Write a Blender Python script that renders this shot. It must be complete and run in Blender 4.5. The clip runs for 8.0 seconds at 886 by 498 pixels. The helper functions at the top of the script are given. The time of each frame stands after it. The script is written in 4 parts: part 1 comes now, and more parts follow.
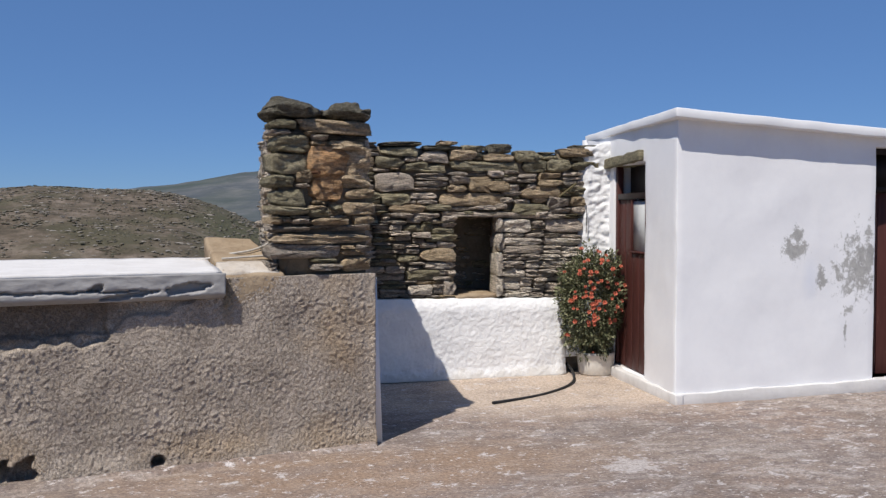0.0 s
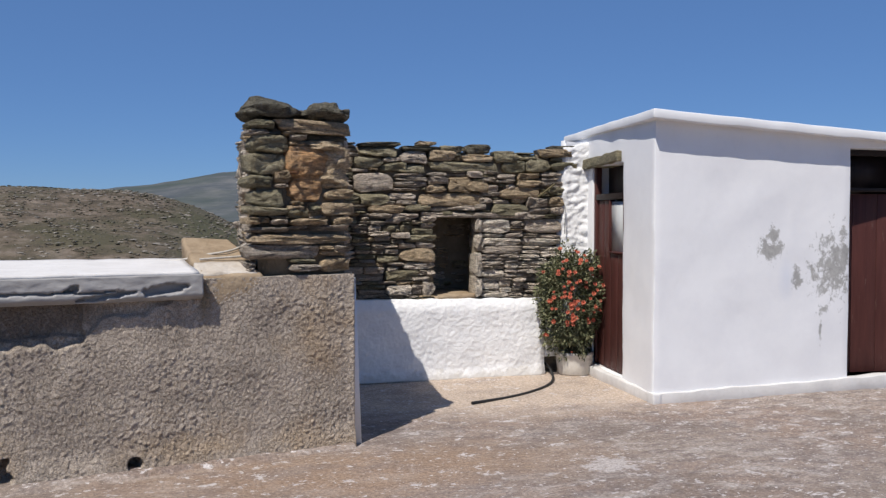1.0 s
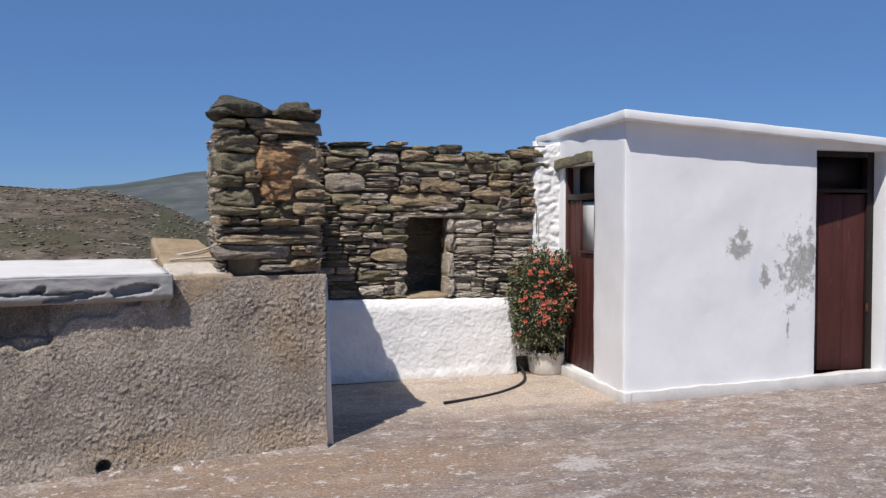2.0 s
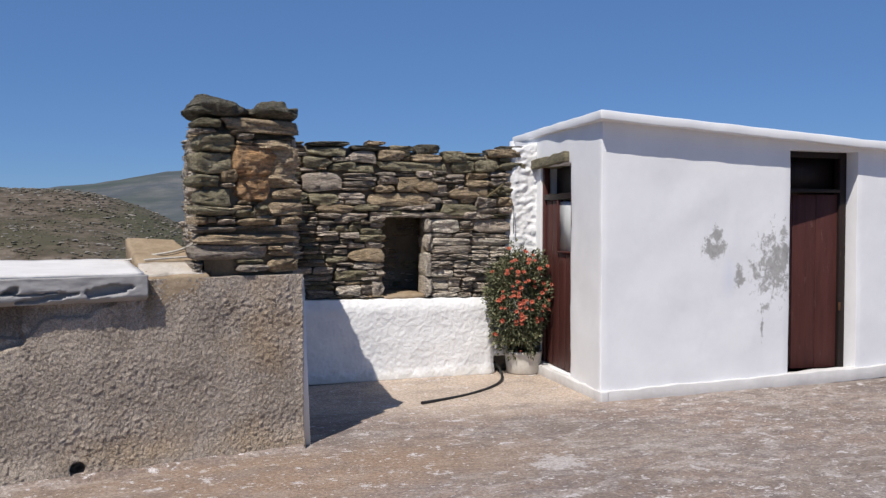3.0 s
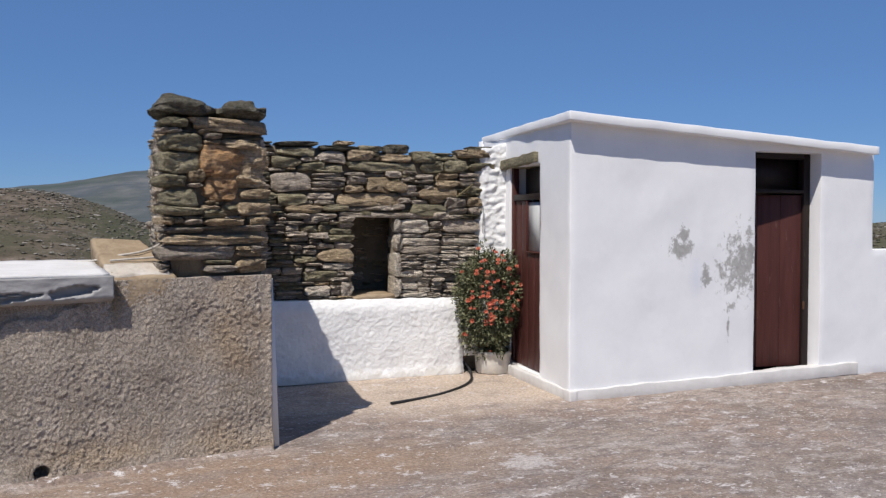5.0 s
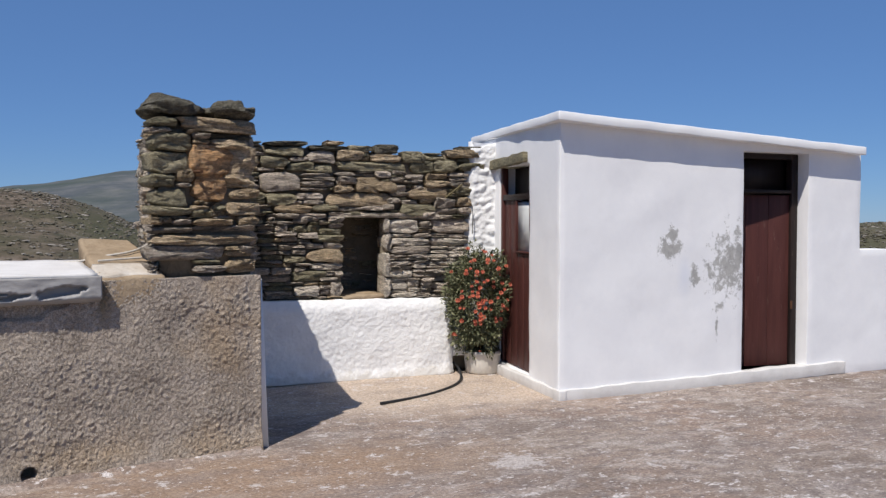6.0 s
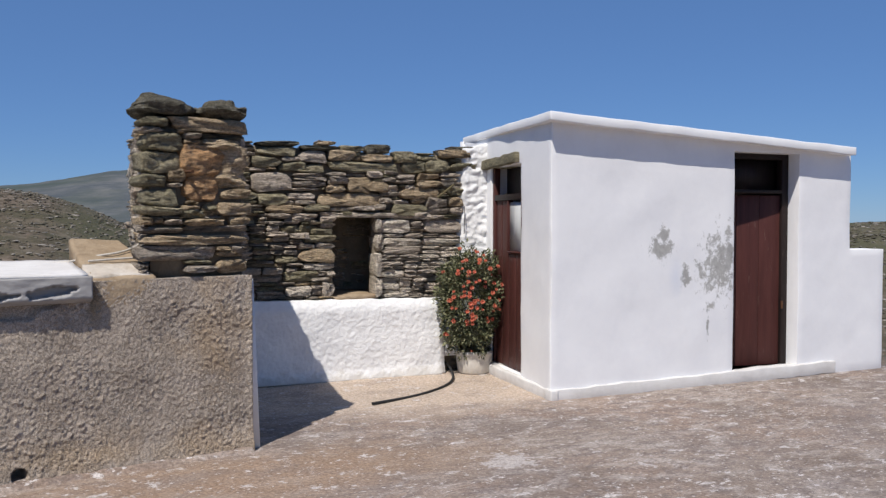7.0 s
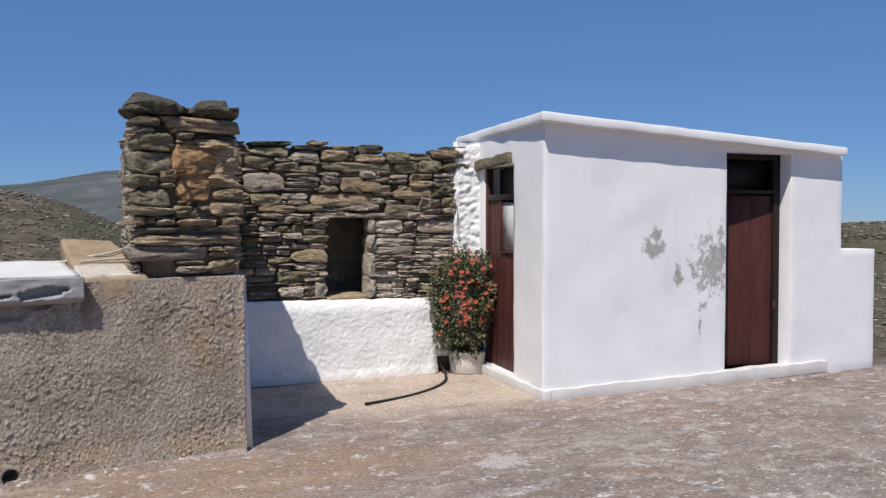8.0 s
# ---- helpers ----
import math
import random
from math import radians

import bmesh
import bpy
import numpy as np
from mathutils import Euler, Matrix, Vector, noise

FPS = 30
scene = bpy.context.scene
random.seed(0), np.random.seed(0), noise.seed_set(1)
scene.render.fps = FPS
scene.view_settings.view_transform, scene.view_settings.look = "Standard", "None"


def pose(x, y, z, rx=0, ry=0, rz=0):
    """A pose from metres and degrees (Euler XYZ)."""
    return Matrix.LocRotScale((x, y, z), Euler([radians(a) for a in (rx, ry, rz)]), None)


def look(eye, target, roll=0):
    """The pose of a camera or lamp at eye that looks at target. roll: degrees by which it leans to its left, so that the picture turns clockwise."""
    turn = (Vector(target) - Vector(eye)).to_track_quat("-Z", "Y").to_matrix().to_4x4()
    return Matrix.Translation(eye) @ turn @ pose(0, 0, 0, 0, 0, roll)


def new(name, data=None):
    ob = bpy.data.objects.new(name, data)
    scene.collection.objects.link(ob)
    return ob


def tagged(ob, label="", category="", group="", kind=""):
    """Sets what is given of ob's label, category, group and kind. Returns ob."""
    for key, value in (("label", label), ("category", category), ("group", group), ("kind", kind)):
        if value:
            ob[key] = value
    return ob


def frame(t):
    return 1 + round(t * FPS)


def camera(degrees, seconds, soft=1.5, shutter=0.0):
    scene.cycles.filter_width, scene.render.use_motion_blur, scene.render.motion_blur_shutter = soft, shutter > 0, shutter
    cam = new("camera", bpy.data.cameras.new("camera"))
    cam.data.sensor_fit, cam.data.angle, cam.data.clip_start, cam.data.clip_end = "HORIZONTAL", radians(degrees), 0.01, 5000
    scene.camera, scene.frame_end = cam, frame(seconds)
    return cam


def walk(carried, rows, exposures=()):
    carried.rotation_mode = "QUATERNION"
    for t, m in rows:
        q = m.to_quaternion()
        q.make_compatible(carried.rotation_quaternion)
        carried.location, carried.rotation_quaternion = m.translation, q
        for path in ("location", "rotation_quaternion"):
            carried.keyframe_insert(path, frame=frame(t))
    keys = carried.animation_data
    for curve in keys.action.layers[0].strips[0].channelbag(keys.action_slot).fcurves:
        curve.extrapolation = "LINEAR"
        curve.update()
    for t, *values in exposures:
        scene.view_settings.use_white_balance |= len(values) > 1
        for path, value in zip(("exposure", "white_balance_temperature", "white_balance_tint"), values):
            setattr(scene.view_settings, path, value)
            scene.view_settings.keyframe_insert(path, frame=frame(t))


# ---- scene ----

# ---- camera ----
EYE = (0.0, 0.0, 1.55)
cam = camera(53.0, 8.0, soft=1.35)
ROWS = [
    (0.0, 88.02, -0.02, -16.65), (0.5, 88.04, -0.01, -17.316), (1.0, 88.045, -0.01, -18.0), (1.5, 88.05, -0.01, -18.9),
    (3.0, 88.04, -0.02, -21.266), (3.5, 88.05, -0.015, -21.785), (4.0, 88.055, -0.02, -22.303), (4.5, 88.055, -0.03, -22.80),
    (6.0, 88.055, -0.02, -23.911), (6.5, 88.055, -0.02, -24.175), (7.0, 88.06, -0.02, -24.44), (7.5, 88.065, -0.015, -24.685),
    (8.0, 88.07, 0.0, -24.9),
]
walk(cam, [(t, pose(*EYE, rx, ry, rz)) for t, rx, ry, rz in ROWS])

# ---- light ----
SUN_FROM = Vector((-0.722 * 0.559, -0.692 * 0.559, 0.829))
world = bpy.data.worlds.new("sky")
scene.world = world
world.use_nodes = True
wn = world.node_tree
sky = wn.nodes.new("ShaderNodeTexSky")
sky.sky_type, sky.sun_disc = "NISHITA", False
sky.sun_elevation = math.asin(0.829)
sky.sun_rotation = math.atan2(SUN_FROM.x, SUN_FROM.y)
sky.altitude, sky.air_density, sky.dust_density, sky.ozone_density = 1200, 0.85, 0.0, 4.0
cast = wn.nodes.new("ShaderNodeMix")
cast.data_type, cast.blend_type = "RGBA", "MULTIPLY"
cast.inputs[0].default_value, cast.inputs[7].default_value = 1.0, (0.74, 0.95, 1.22, 1)
wn.links.new(sky.outputs[0], cast.inputs[6])
even = wn.nodes.new("ShaderNodeMix")
even.data_type = "RGBA"
even.inputs[0].default_value, even.inputs[7].default_value = 0.5, (1.62, 3.36, 7.3, 1)
wn.links.new(cast.outputs[2], even.inputs[6])
wn.links.new(even.outputs[2], wn.nodes["Background"].inputs[0])
wn.nodes["Background"].inputs[1].default_value = 0.071
sun = new("sun", bpy.data.lights.new("sun", "SUN"))
sun.data.energy, sun.data.angle, sun.data.color = 4.7, radians(0.53), (1.0, 0.94, 0.865)
sun.matrix_world = look(SUN_FROM * 40, (0, 0, 0))
scene.view_settings.exposure = 0.0


# ---- materials ----
def shader(name, rough=0.85):
    m = bpy.data.materials.new(name)
    m.use_nodes = True
    b = m.node_tree.nodes["Principled BSDF"]
    b.inputs["Roughness"].default_value = rough
    b.inputs["Specular IOR Level"].default_value = 0.25
    return m, m.node_tree, b


def place(nt, scale=(1, 1, 1), turn=0.0, shift=(0, 0, 0)):
    g, mp = nt.nodes.new("ShaderNodeNewGeometry"), nt.nodes.new("ShaderNodeMapping")
    mp.inputs["Scale"].default_value = scale
    mp.inputs["Rotation"].default_value = (0, 0, turn)
    mp.inputs["Location"].default_value = shift
    nt.links.new(g.outputs["Position"], mp.inputs["Vector"])
    return mp.outputs[0]


def grain(nt, vec, scale, detail=5, rough=0.6, bend=0.0):
    n = nt.nodes.new("ShaderNodeTexNoise")
    for key, v in (("Scale", scale), ("Detail", detail), ("Roughness", rough), ("Distortion", bend)):
        n.inputs[key].default_value = v
    nt.links.new(vec, n.inputs["Vector"])
    return n.outputs["Fac"]


def ramp(nt, fac, *stops):
    r = nt.nodes.new("ShaderNodeValToRGB")
    el = r.color_ramp.elements
    while len(el) < len(stops):
        el.new(0.5)
    for e, (p, c) in zip(el, stops):
        e.position = p
        e.color = (c, c, c, 1) if isinstance(c, (int, float)) else (*c, 1)
    nt.links.new(fac, r.inputs[0])
    return r.outputs[0]


def blend(nt, fac, a, b, how="MIX"):
    x = nt.nodes.new("ShaderNodeMix")
    x.data_type, x.blend_type = "RGBA", how
    for sock, v in ((x.inputs[0], fac), (x.inputs[6], a), (x.inputs[7], b)):
        if isinstance(v, (int, float)):
            sock.default_value = v
        elif isinstance(v, tuple):
            sock.default_value = (*v, 1)
        else:
            nt.links.new(v, sock)
    return x.outputs[2]


def calc(nt, op, a, b=0.0):
    x = nt.nodes.new("ShaderNodeMath")
    x.operation = op
    for sock, v in ((x.inputs[0], a), (x.inputs[1], b)):
        if isinstance(v, (int, float)):
            sock.default_value = v
        else:
            nt.links.new(v, sock)
    return x.outputs[0]


def relief(nt, b, height, strength, depth, prior=None):
    n = nt.nodes.new("ShaderNodeBump")
    n.inputs["Strength"].default_value, n.inputs["Distance"].default_value = strength, depth
    nt.links.new(height, n.inputs["Height"])
    if prior is not None:
        nt.links.new(prior, n.inputs["Normal"])
    nt.links.new(n.outputs[0], b.inputs["Normal"])
    return n.outputs[0]


def chance(nt):
    return nt.nodes.new("ShaderNodeObjectInfo").outputs["Random"]


def tint(nt, b, colour):
    nt.links.new(colour, b.inputs["Base Color"])


def spot(nt, centre, radii):
    """0 at centre, 1 at the rim of an ellipsoid."""
    v = place(nt, tuple(1 / r for r in radii), 0, tuple(-c / r for c, r in zip(centre, radii)))
    n = nt.nodes.new("ShaderNodeVectorMath")
    n.operation = "LENGTH"
    nt.links.new(v, n.inputs[0])
    return n.outputs["Value"]


def stone_material(name, dark, mid, light, rusty=0.38):
    m, nt, b = shader(name, 0.9)
    base = blend(nt, chance(nt), dark, light)
    patch = ramp(nt, grain(nt, place(nt, (1, 1, 1.8)), 9, 6, 0.6), (0.40, 0.0), (0.62, 0.7))
    col = blend(nt, patch, base, mid)
    strata = ramp(nt, grain(nt, place(nt, (1, 1, 6)), 9, 7, 0.7, 0.7), (0.32, 0.55), (0.64, 1.32))
    col = blend(nt, 1.0, col, strata, "MULTIPLY")
    mottle = ramp(nt, grain(nt, place(nt, (1, 1, 1.6)), 46, 6, 0.75), (0.34, 0.62), (0.64, 1.30))
    col = blend(nt, 1.0, col, mottle, "MULTIPLY")
    lichen = ramp(nt, grain(nt, place(nt), 17, 8, 0.78), (0.56, 0.0), (0.68, 0.5))
    col = blend(nt, lichen, col, (0.36, 0.35, 0.31))
    stain = ramp(nt, grain(nt, place(nt, (1, 1, 1), 0, (4, 2, 6)), 5, 7, 0.7), (0.56, 0.0), (0.68, rusty))
    col = blend(nt, stain, col, (0.30, 0.225, 0.135))
    tint(nt, b, col)
    first = relief(nt, b, grain(nt, place(nt, (1, 1, 5)), 15, 8, 0.74, 0.6), 1.0, 0.042)
    relief(nt, b, grain(nt, place(nt, (1, 1, 1.5)), 70, 6, 0.76), 0.9, 0.011, first)
    return m


STONE = {
    "G": stone_material("green_schist", (0.217, 0.198, 0.129), (0.333, 0.292, 0.186), (0.464, 0.402, 0.269), 0.25),
    "S": stone_material("grey_schist", (0.326, 0.279, 0.226), (0.483, 0.409, 0.329), (0.712, 0.601, 0.490), 0.2),
    "T": stone_material("tan_schist", (0.358, 0.272, 0.172), (0.474, 0.361, 0.229), (0.639, 0.494, 0.327), 0.4),
    "C": stone_material("dark_capstone_and_gap", (0.080, 0.077, 0.056), (0.118, 0.110, 0.080), (0.180, 0.162, 0.122), 0.15),
    "P": stone_material("pale_smeared_schist", (0.544, 0.464, 0.379), (0.694, 0.596, 0.490), (0.776, 0.702, 0.581), 0.15),
    "R": stone_material("rusty_schist", (0.465, 0.254, 0.115), (0.495, 0.335, 0.198), (0.594, 0.349, 0.171)),
}


def lime_material(name, peeled=False):
    m, nt, b = shader(name, 0.8)
    col = ramp(nt, grain(nt, place(nt), 2.2, 6, 0.65), (0.3, (0.76, 0.76, 0.77)), (0.6, (0.82, 0.82, 0.82)))
    scuff = ramp(nt, grain(nt, place(nt, (1, 1, 0.6)), 8, 7, 0.75), (0.56, 0.0), (0.80, 0.2))
    col = blend(nt, scuff, col, (0.68, 0.68, 0.685))
    if peeled:
        near = calc(nt, "MINIMUM", spot(nt, (5.79, 6.485, 1.10), (0.26, 1, 0.34)), spot(nt, (5.11, 6.485, 1.27), (0.17, 1, 0.13)))
        near = calc(nt, "MINIMUM", near, spot(nt, (5.90, 6.485, 1.18), (0.10, 1, 0.34)))
        for centre, radii in (((5.15, 6.485, 1.40), (0.07, 1, 0.10)), ((5.40, 6.485, 1.03), (0.06, 1, 0.13)), ((5.67, 6.485, 0.74), (0.08, 1, 0.07)), ((5.65, 6.485, 0.56), (0.022, 1, 0.12))):
            near = calc(nt, "MINIMUM", near, spot(nt, centre, radii))
        broken = calc(nt, "ADD", calc(nt, "MULTIPLY", near, 0.24), grain(nt, place(nt, (1, 1, 0.8)), 13, 9, 0.75, 0.3))
        bare = ramp(nt, broken, (0.61, 0.92), (0.70, 0.0))
        cement = ramp(nt, grain(nt, place(nt), 30, 6, 0.7), (0.3, (0.27, 0.265, 0.25)), (0.7, (0.42, 0.41, 0.385)))
        col = blend(nt, bare, col, cement)
        wash = ramp(nt, spot(nt, (5.28, 6.485, 1.02), (0.10, 1, 0.22)), (0.2, 0.55), (1.0, 0.0))
        col = blend(nt, wash, col, (0.66, 0.69, 0.76))
    tint(nt, b, col)
    first = relief(nt, b, grain(nt, place(nt), 5, 5, 0.5), 0.16, 0.03)
    relief(nt, b, grain(nt, place(nt), 60, 5, 0.65), 0.12, 0.005, first)
    return m


lime = lime_material("whitewash")
lime_peeled = lime_material("peeling_whitewash", True)


def lime_rough_material():
    m, nt, b = shader("rough_whitewash", 0.85)
    col = ramp(nt, grain(nt, place(nt), 3.5, 6, 0.65), (0.3, (0.70, 0.70, 0.70)), (0.6, (0.82, 0.82, 0.81)))
    dirt = calc(nt, "ADD", calc(nt, "MULTIPLY", spot(nt, (2.6, 8.1, 0.0), (9, 9, 0.10)), 0.3), grain(nt, place(nt), 9, 6, 0.7))
    col = blend(nt, ramp(nt, dirt, (0.62, 0.55), (0.80, 0.0)), col, (0.50, 0.47, 0.42))
    tint(nt, b, col)
    first = relief(nt, b, grain(nt, place(nt), 32, 4, 0.55), 0.5, 0.016)
    relief(nt, b, grain(nt, place(nt), 90, 4, 0.6), 0.3, 0.004, first)
    return m


lime_rough = lime_rough_material()


def old_lime_material():
    m, nt, b = shader("weathered_whitewash", 0.9)
    col = ramp(nt, grain(nt, place(nt, (1, 2, 1)), 4, 7, 0.7), (0.3, (0.57, 0.55, 0.525)), (0.6, (0.67, 0.652, 0.63)))
    dirt = ramp(nt, grain(nt, place(nt), 24, 6, 0.75), (0.60, 0.0), (0.78, 0.4))
    tint(nt, b, blend(nt, dirt, col, (0.42, 0.40, 0.37)))
    relief(nt, b, grain(nt, place(nt), 30, 6, 0.7), 0.4, 0.01)
    return m


old_lime = old_lime_material()


def stucco_material():
    m, nt, b = shader("rough_cast_stucco", 0.92)
    col = ramp(nt, grain(nt, place(nt), 3.2, 7, 0.7), (0.3, (0.335, 0.28, 0.228)), (0.55, (0.465, 0.394, 0.322)), (0.75, (0.575, 0.493, 0.41)))
    rust = calc(nt, "MINIMUM", spot(nt, (1.0, 5.86, 0.85), (0.30, 1, 0.5)), spot(nt, (0.15, 5.72, 0.15), (0.45, 1, 0.22)))
    rust = calc(nt, "MINIMUM", rust, spot(nt, (1.1, 5.88, 0.05), (0.5, 1, 0.22)))
    rust = calc(nt, "MINIMUM", rust, spot(nt, (-0.95, 5.54, 0.22), (0.25, 1, 0.2)))
    wet = ramp(nt, calc(nt, "ADD", calc(nt, "MULTIPLY", rust, 0.4), grain(nt, place(nt), 5, 5, 0.6)), (0.42, 0.6), (0.9, 0.0))
    col = blend(nt, wet, col, (0.40, 0.275, 0.15))
    streak = ramp(nt, calc(nt, "ADD", calc(nt, "MULTIPLY", spot(nt, (0.30, 5.75, 1.04), (0.06, 1, 0.2)), 0.5), grain(nt, place(nt, (3, 3, 0.7)), 9, 4)), (0.6, 0.8), (1.0, 0.0))
    col = blend(nt, streak, col, (0.25, 0.19, 0.11))
    # dark bare scratch coat below the coping, which also paints its shade deeper
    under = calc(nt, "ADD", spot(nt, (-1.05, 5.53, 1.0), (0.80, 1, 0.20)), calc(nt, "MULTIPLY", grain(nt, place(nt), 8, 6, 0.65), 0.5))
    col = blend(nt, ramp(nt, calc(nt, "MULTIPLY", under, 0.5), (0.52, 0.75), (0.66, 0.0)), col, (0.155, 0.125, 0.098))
    speck = ramp(nt, grain(nt, place(nt), 120, 3, 0.6), (0.35, 0.68), (0.6, 1.15))
    tint(nt, b, blend(nt, 1.0, col, speck, "MULTIPLY"))
    # thrown grains standing proud of the coat, thicker in some places than in others
    grit = ramp(nt, grain(nt, place(nt, (1, 1, 0.85)), 44, 4, 0.62, 0.5), (0.44, 0.0), (0.62, 1.0))
    thick = ramp(nt, grain(nt, place(nt), 2.8, 4, 0.6), (0.38, 0.45), (0.60, 1.0))
    first = relief(nt, b, calc(nt, "MULTIPLY", grit, thick), 0.9, 0.014)
    relief(nt, b, grain(nt, place(nt), 150, 4, 0.7), 0.6, 0.006, first)
    return m


stucco = stucco_material()


def slate_material():
    m, nt, b = shader("grey_slate", 0.7)
    col = ramp(nt, grain(nt, place(nt, (1, 1, 2)), 6, 7, 0.65), (0.3, (0.27, 0.262, 0.255)), (0.7, (0.39, 0.38, 0.368)))
    lich = ramp(nt, grain(nt, place(nt), 17, 5, 0.7), (0.58, 0.0), (0.75, 0.45))
    tint(nt, b, blend(nt, lich, col, (0.33, 0.325, 0.31)))
    first = relief(nt, b, grain(nt, place(nt, (1, 1, 2.2)), 9, 6, 0.6, 0.4), 0.3, 0.015)
    relief(nt, b, grain(nt, place(nt), 70, 4), 0.3, 0.004, first)
    return m


slate = slate_material()


def mortar_material(name, a, c):
    m, nt, b = shader(name, 0.95)
    tint(nt, b, ramp(nt, grain(nt, place(nt), 8, 7, 0.7), (0.3, a), (0.7, c)))
    first = relief(nt, b, grain(nt, place(nt), 18, 6, 0.65), 0.7, 0.02)
    relief(nt, b, grain(nt, place(nt), 100, 4), 0.4, 0.005, first)
    return m


mortar = mortar_material("earth_mortar", (0.15, 0.125, 0.09), (0.27, 0.225, 0.165))
tan_mortar = mortar_material("tan_mortar", (0.24, 0.175, 0.11), (0.40, 0.31, 0.21))
pale_mortar = mortar_material("pale_limed_mortar", (0.42, 0.36, 0.29), (0.62, 0.57, 0.50))
# dark base colour that makes the enclosed floor and ceiling look unlit
dark_inside = mortar_material("dark_interior", (0.07, 0.06, 0.05), (0.12, 0.10, 0.08))


def concrete_material():
    m, nt, b = shader("worn_concrete", 0.9)
    flow = place(nt, (1, 1.7, 1), radians(-14))
    base = ramp(nt, grain(nt, place(nt), 0.9, 8, 0.68), (0.34, (0.165, 0.132, 0.104)), (0.5, (0.245, 0.205, 0.166)), (0.68, (0.33, 0.29, 0.245)))
    brown = ramp(nt, grain(nt, place(nt, (1, 1, 1), 0, (3, 1, 0)), 0.75, 6, 0.6), (0.44, 0.0), (0.62, 0.7))
    col = blend(nt, brown, base, (0.29, 0.222, 0.172))
    streaks = ramp(nt, grain(nt, flow, 3.4, 8, 0.74, 0.7), (0.49, 0.0), (0.61, 0.8))
    col = blend(nt, streaks, col, (0.40, 0.37, 0.33))
    dark = ramp(nt, grain(nt, place(nt, (1, 1.5, 1), radians(-14), (7, 3, 0)), 5.2, 9, 0.78, 0.3), (0.50, 0.0), (0.58, 0.75))
    col = blend(nt, dark, col, (0.165, 0.138, 0.122))
    rusty = calc(nt, "ADD", spot(nt, (1.3, 5.3, 0), (1.7, 0.6, 4)), calc(nt, "MULTIPLY", grain(nt, place(nt), 3.0, 6, 0.65), 0.7))
    col = blend(nt, ramp(nt, calc(nt, "MULTIPLY", rusty, 0.5), (0.40, 0.65), (0.75, 0.0)), col, (0.30, 0.215, 0.14))
    # cleaner, paler concrete in the corner before the low wall
    clean = calc(nt, "ADD", spot(nt, (3.3, 7.9, 0), (2.5, 1.55, 4)), calc(nt, "MULTIPLY", grain(nt, place(nt), 3.5, 5, 0.6), 0.5))
    col = blend(nt, ramp(nt, calc(nt, "MULTIPLY", clean, 0.5), (0.50, 0.9), (0.70, 0.0)), col, (0.49, 0.415, 0.325))
    worn = ramp(nt, grain(nt, place(nt, (1, 1.2, 1), 0, (1, 14, 0)), 1.5, 8, 0.72, 0.4), (0.48, 0.0), (0.62, 0.45))
    col = blend(nt, worn, col, (0.19, 0.165, 0.150))
    # scraps of old whitewash
    chips = ramp(nt, grain(nt, place(nt, (1, 1.15, 1), radians(-14)), 6.0, 9, 0.74, 0.25), (0.58, 0.0), (0.605, 0.92))
    where = ramp(nt, grain(nt, place(nt, (1, 1, 1), 0, (5, 8, 0)), 0.8, 5, 0.65), (0.38, 0.3), (0.54, 1.0))
    chips = calc(nt, "MULTIPLY", chips, where)
    col = blend(nt, chips, col, (0.56, 0.545, 0.515))
    flecks = ramp(nt, grain(nt, place(nt, (1, 1.6, 1), radians(-14), (2, 9, 0)), 21, 5, 0.6, 0.3), (0.622, 0.0), (0.648, 0.9))
    col = blend(nt, flecks, col, (0.56, 0.55, 0.52))
    patch = calc(nt, "ADD", calc(nt, "MULTIPLY", spot(nt, (2.72, 4.96, 0), (0.30, 0.28, 1)), 0.30), calc(nt, "MULTIPLY", grain(nt, place(nt, (1, 1.3, 1), radians(-30)), 6, 8, 0.7), 1.0))
    col = blend(nt, ramp(nt, patch, (0.64, 0.75), (0.69, 0.0)), col, (0.46, 0.44, 0.41))
    speck = ramp(nt, grain(nt, place(nt), 44, 6, 0.78), (0.34, (0.60, 0.565, 0.575)), (0.64, (1.42, 1.36, 1.38)))
    tint(nt, b, blend(nt, 1.0, col, speck, "MULTIPLY"))
    first = relief(nt, b, grain(nt, flow, 13, 9, 0.72), 0.6, 0.02)
    relief(nt, b, grain(nt, place(nt), 60, 5, 0.75), 0.65, 0.007, first)
    return m


concrete = concrete_material()


def paint_material(name, a, c, worn, rough=0.55):
    m, nt, b = shader(name, rough)
    col = ramp(nt, grain(nt, place(nt, (6, 6, 0.6)), 3, 6, 0.6), (0.3, a), (0.7, c))
    wear = ramp(nt, grain(nt, place(nt, (7, 7, 0.9)), 5, 6, 0.75), (0.62, 0.0), (0.68, 0.6))
    col = blend(nt, wear, col, worn)
    tint(nt, b, col)
    relief(nt, b, grain(nt, place(nt, (30, 30, 1.5)), 3, 5, 0.6), 0.35, 0.006)
    return m


maroon = paint_material("maroon_paint", (0.056, 0.018, 0.015), (0.086, 0.029, 0.024), (0.15, 0.09, 0.075))
# near-black maroon for the frame, also painting the shade over both doors
maroon_and_void = paint_material("dark_maroon_and_void", (0.012, 0.008, 0.007), (0.024, 0.014, 0.012), (0.07, 0.05, 0.04))
board = paint_material("pale_board", (0.44, 0.45, 0.45), (0.52, 0.53, 0.52), (0.36, 0.36, 0.35), 0.4)


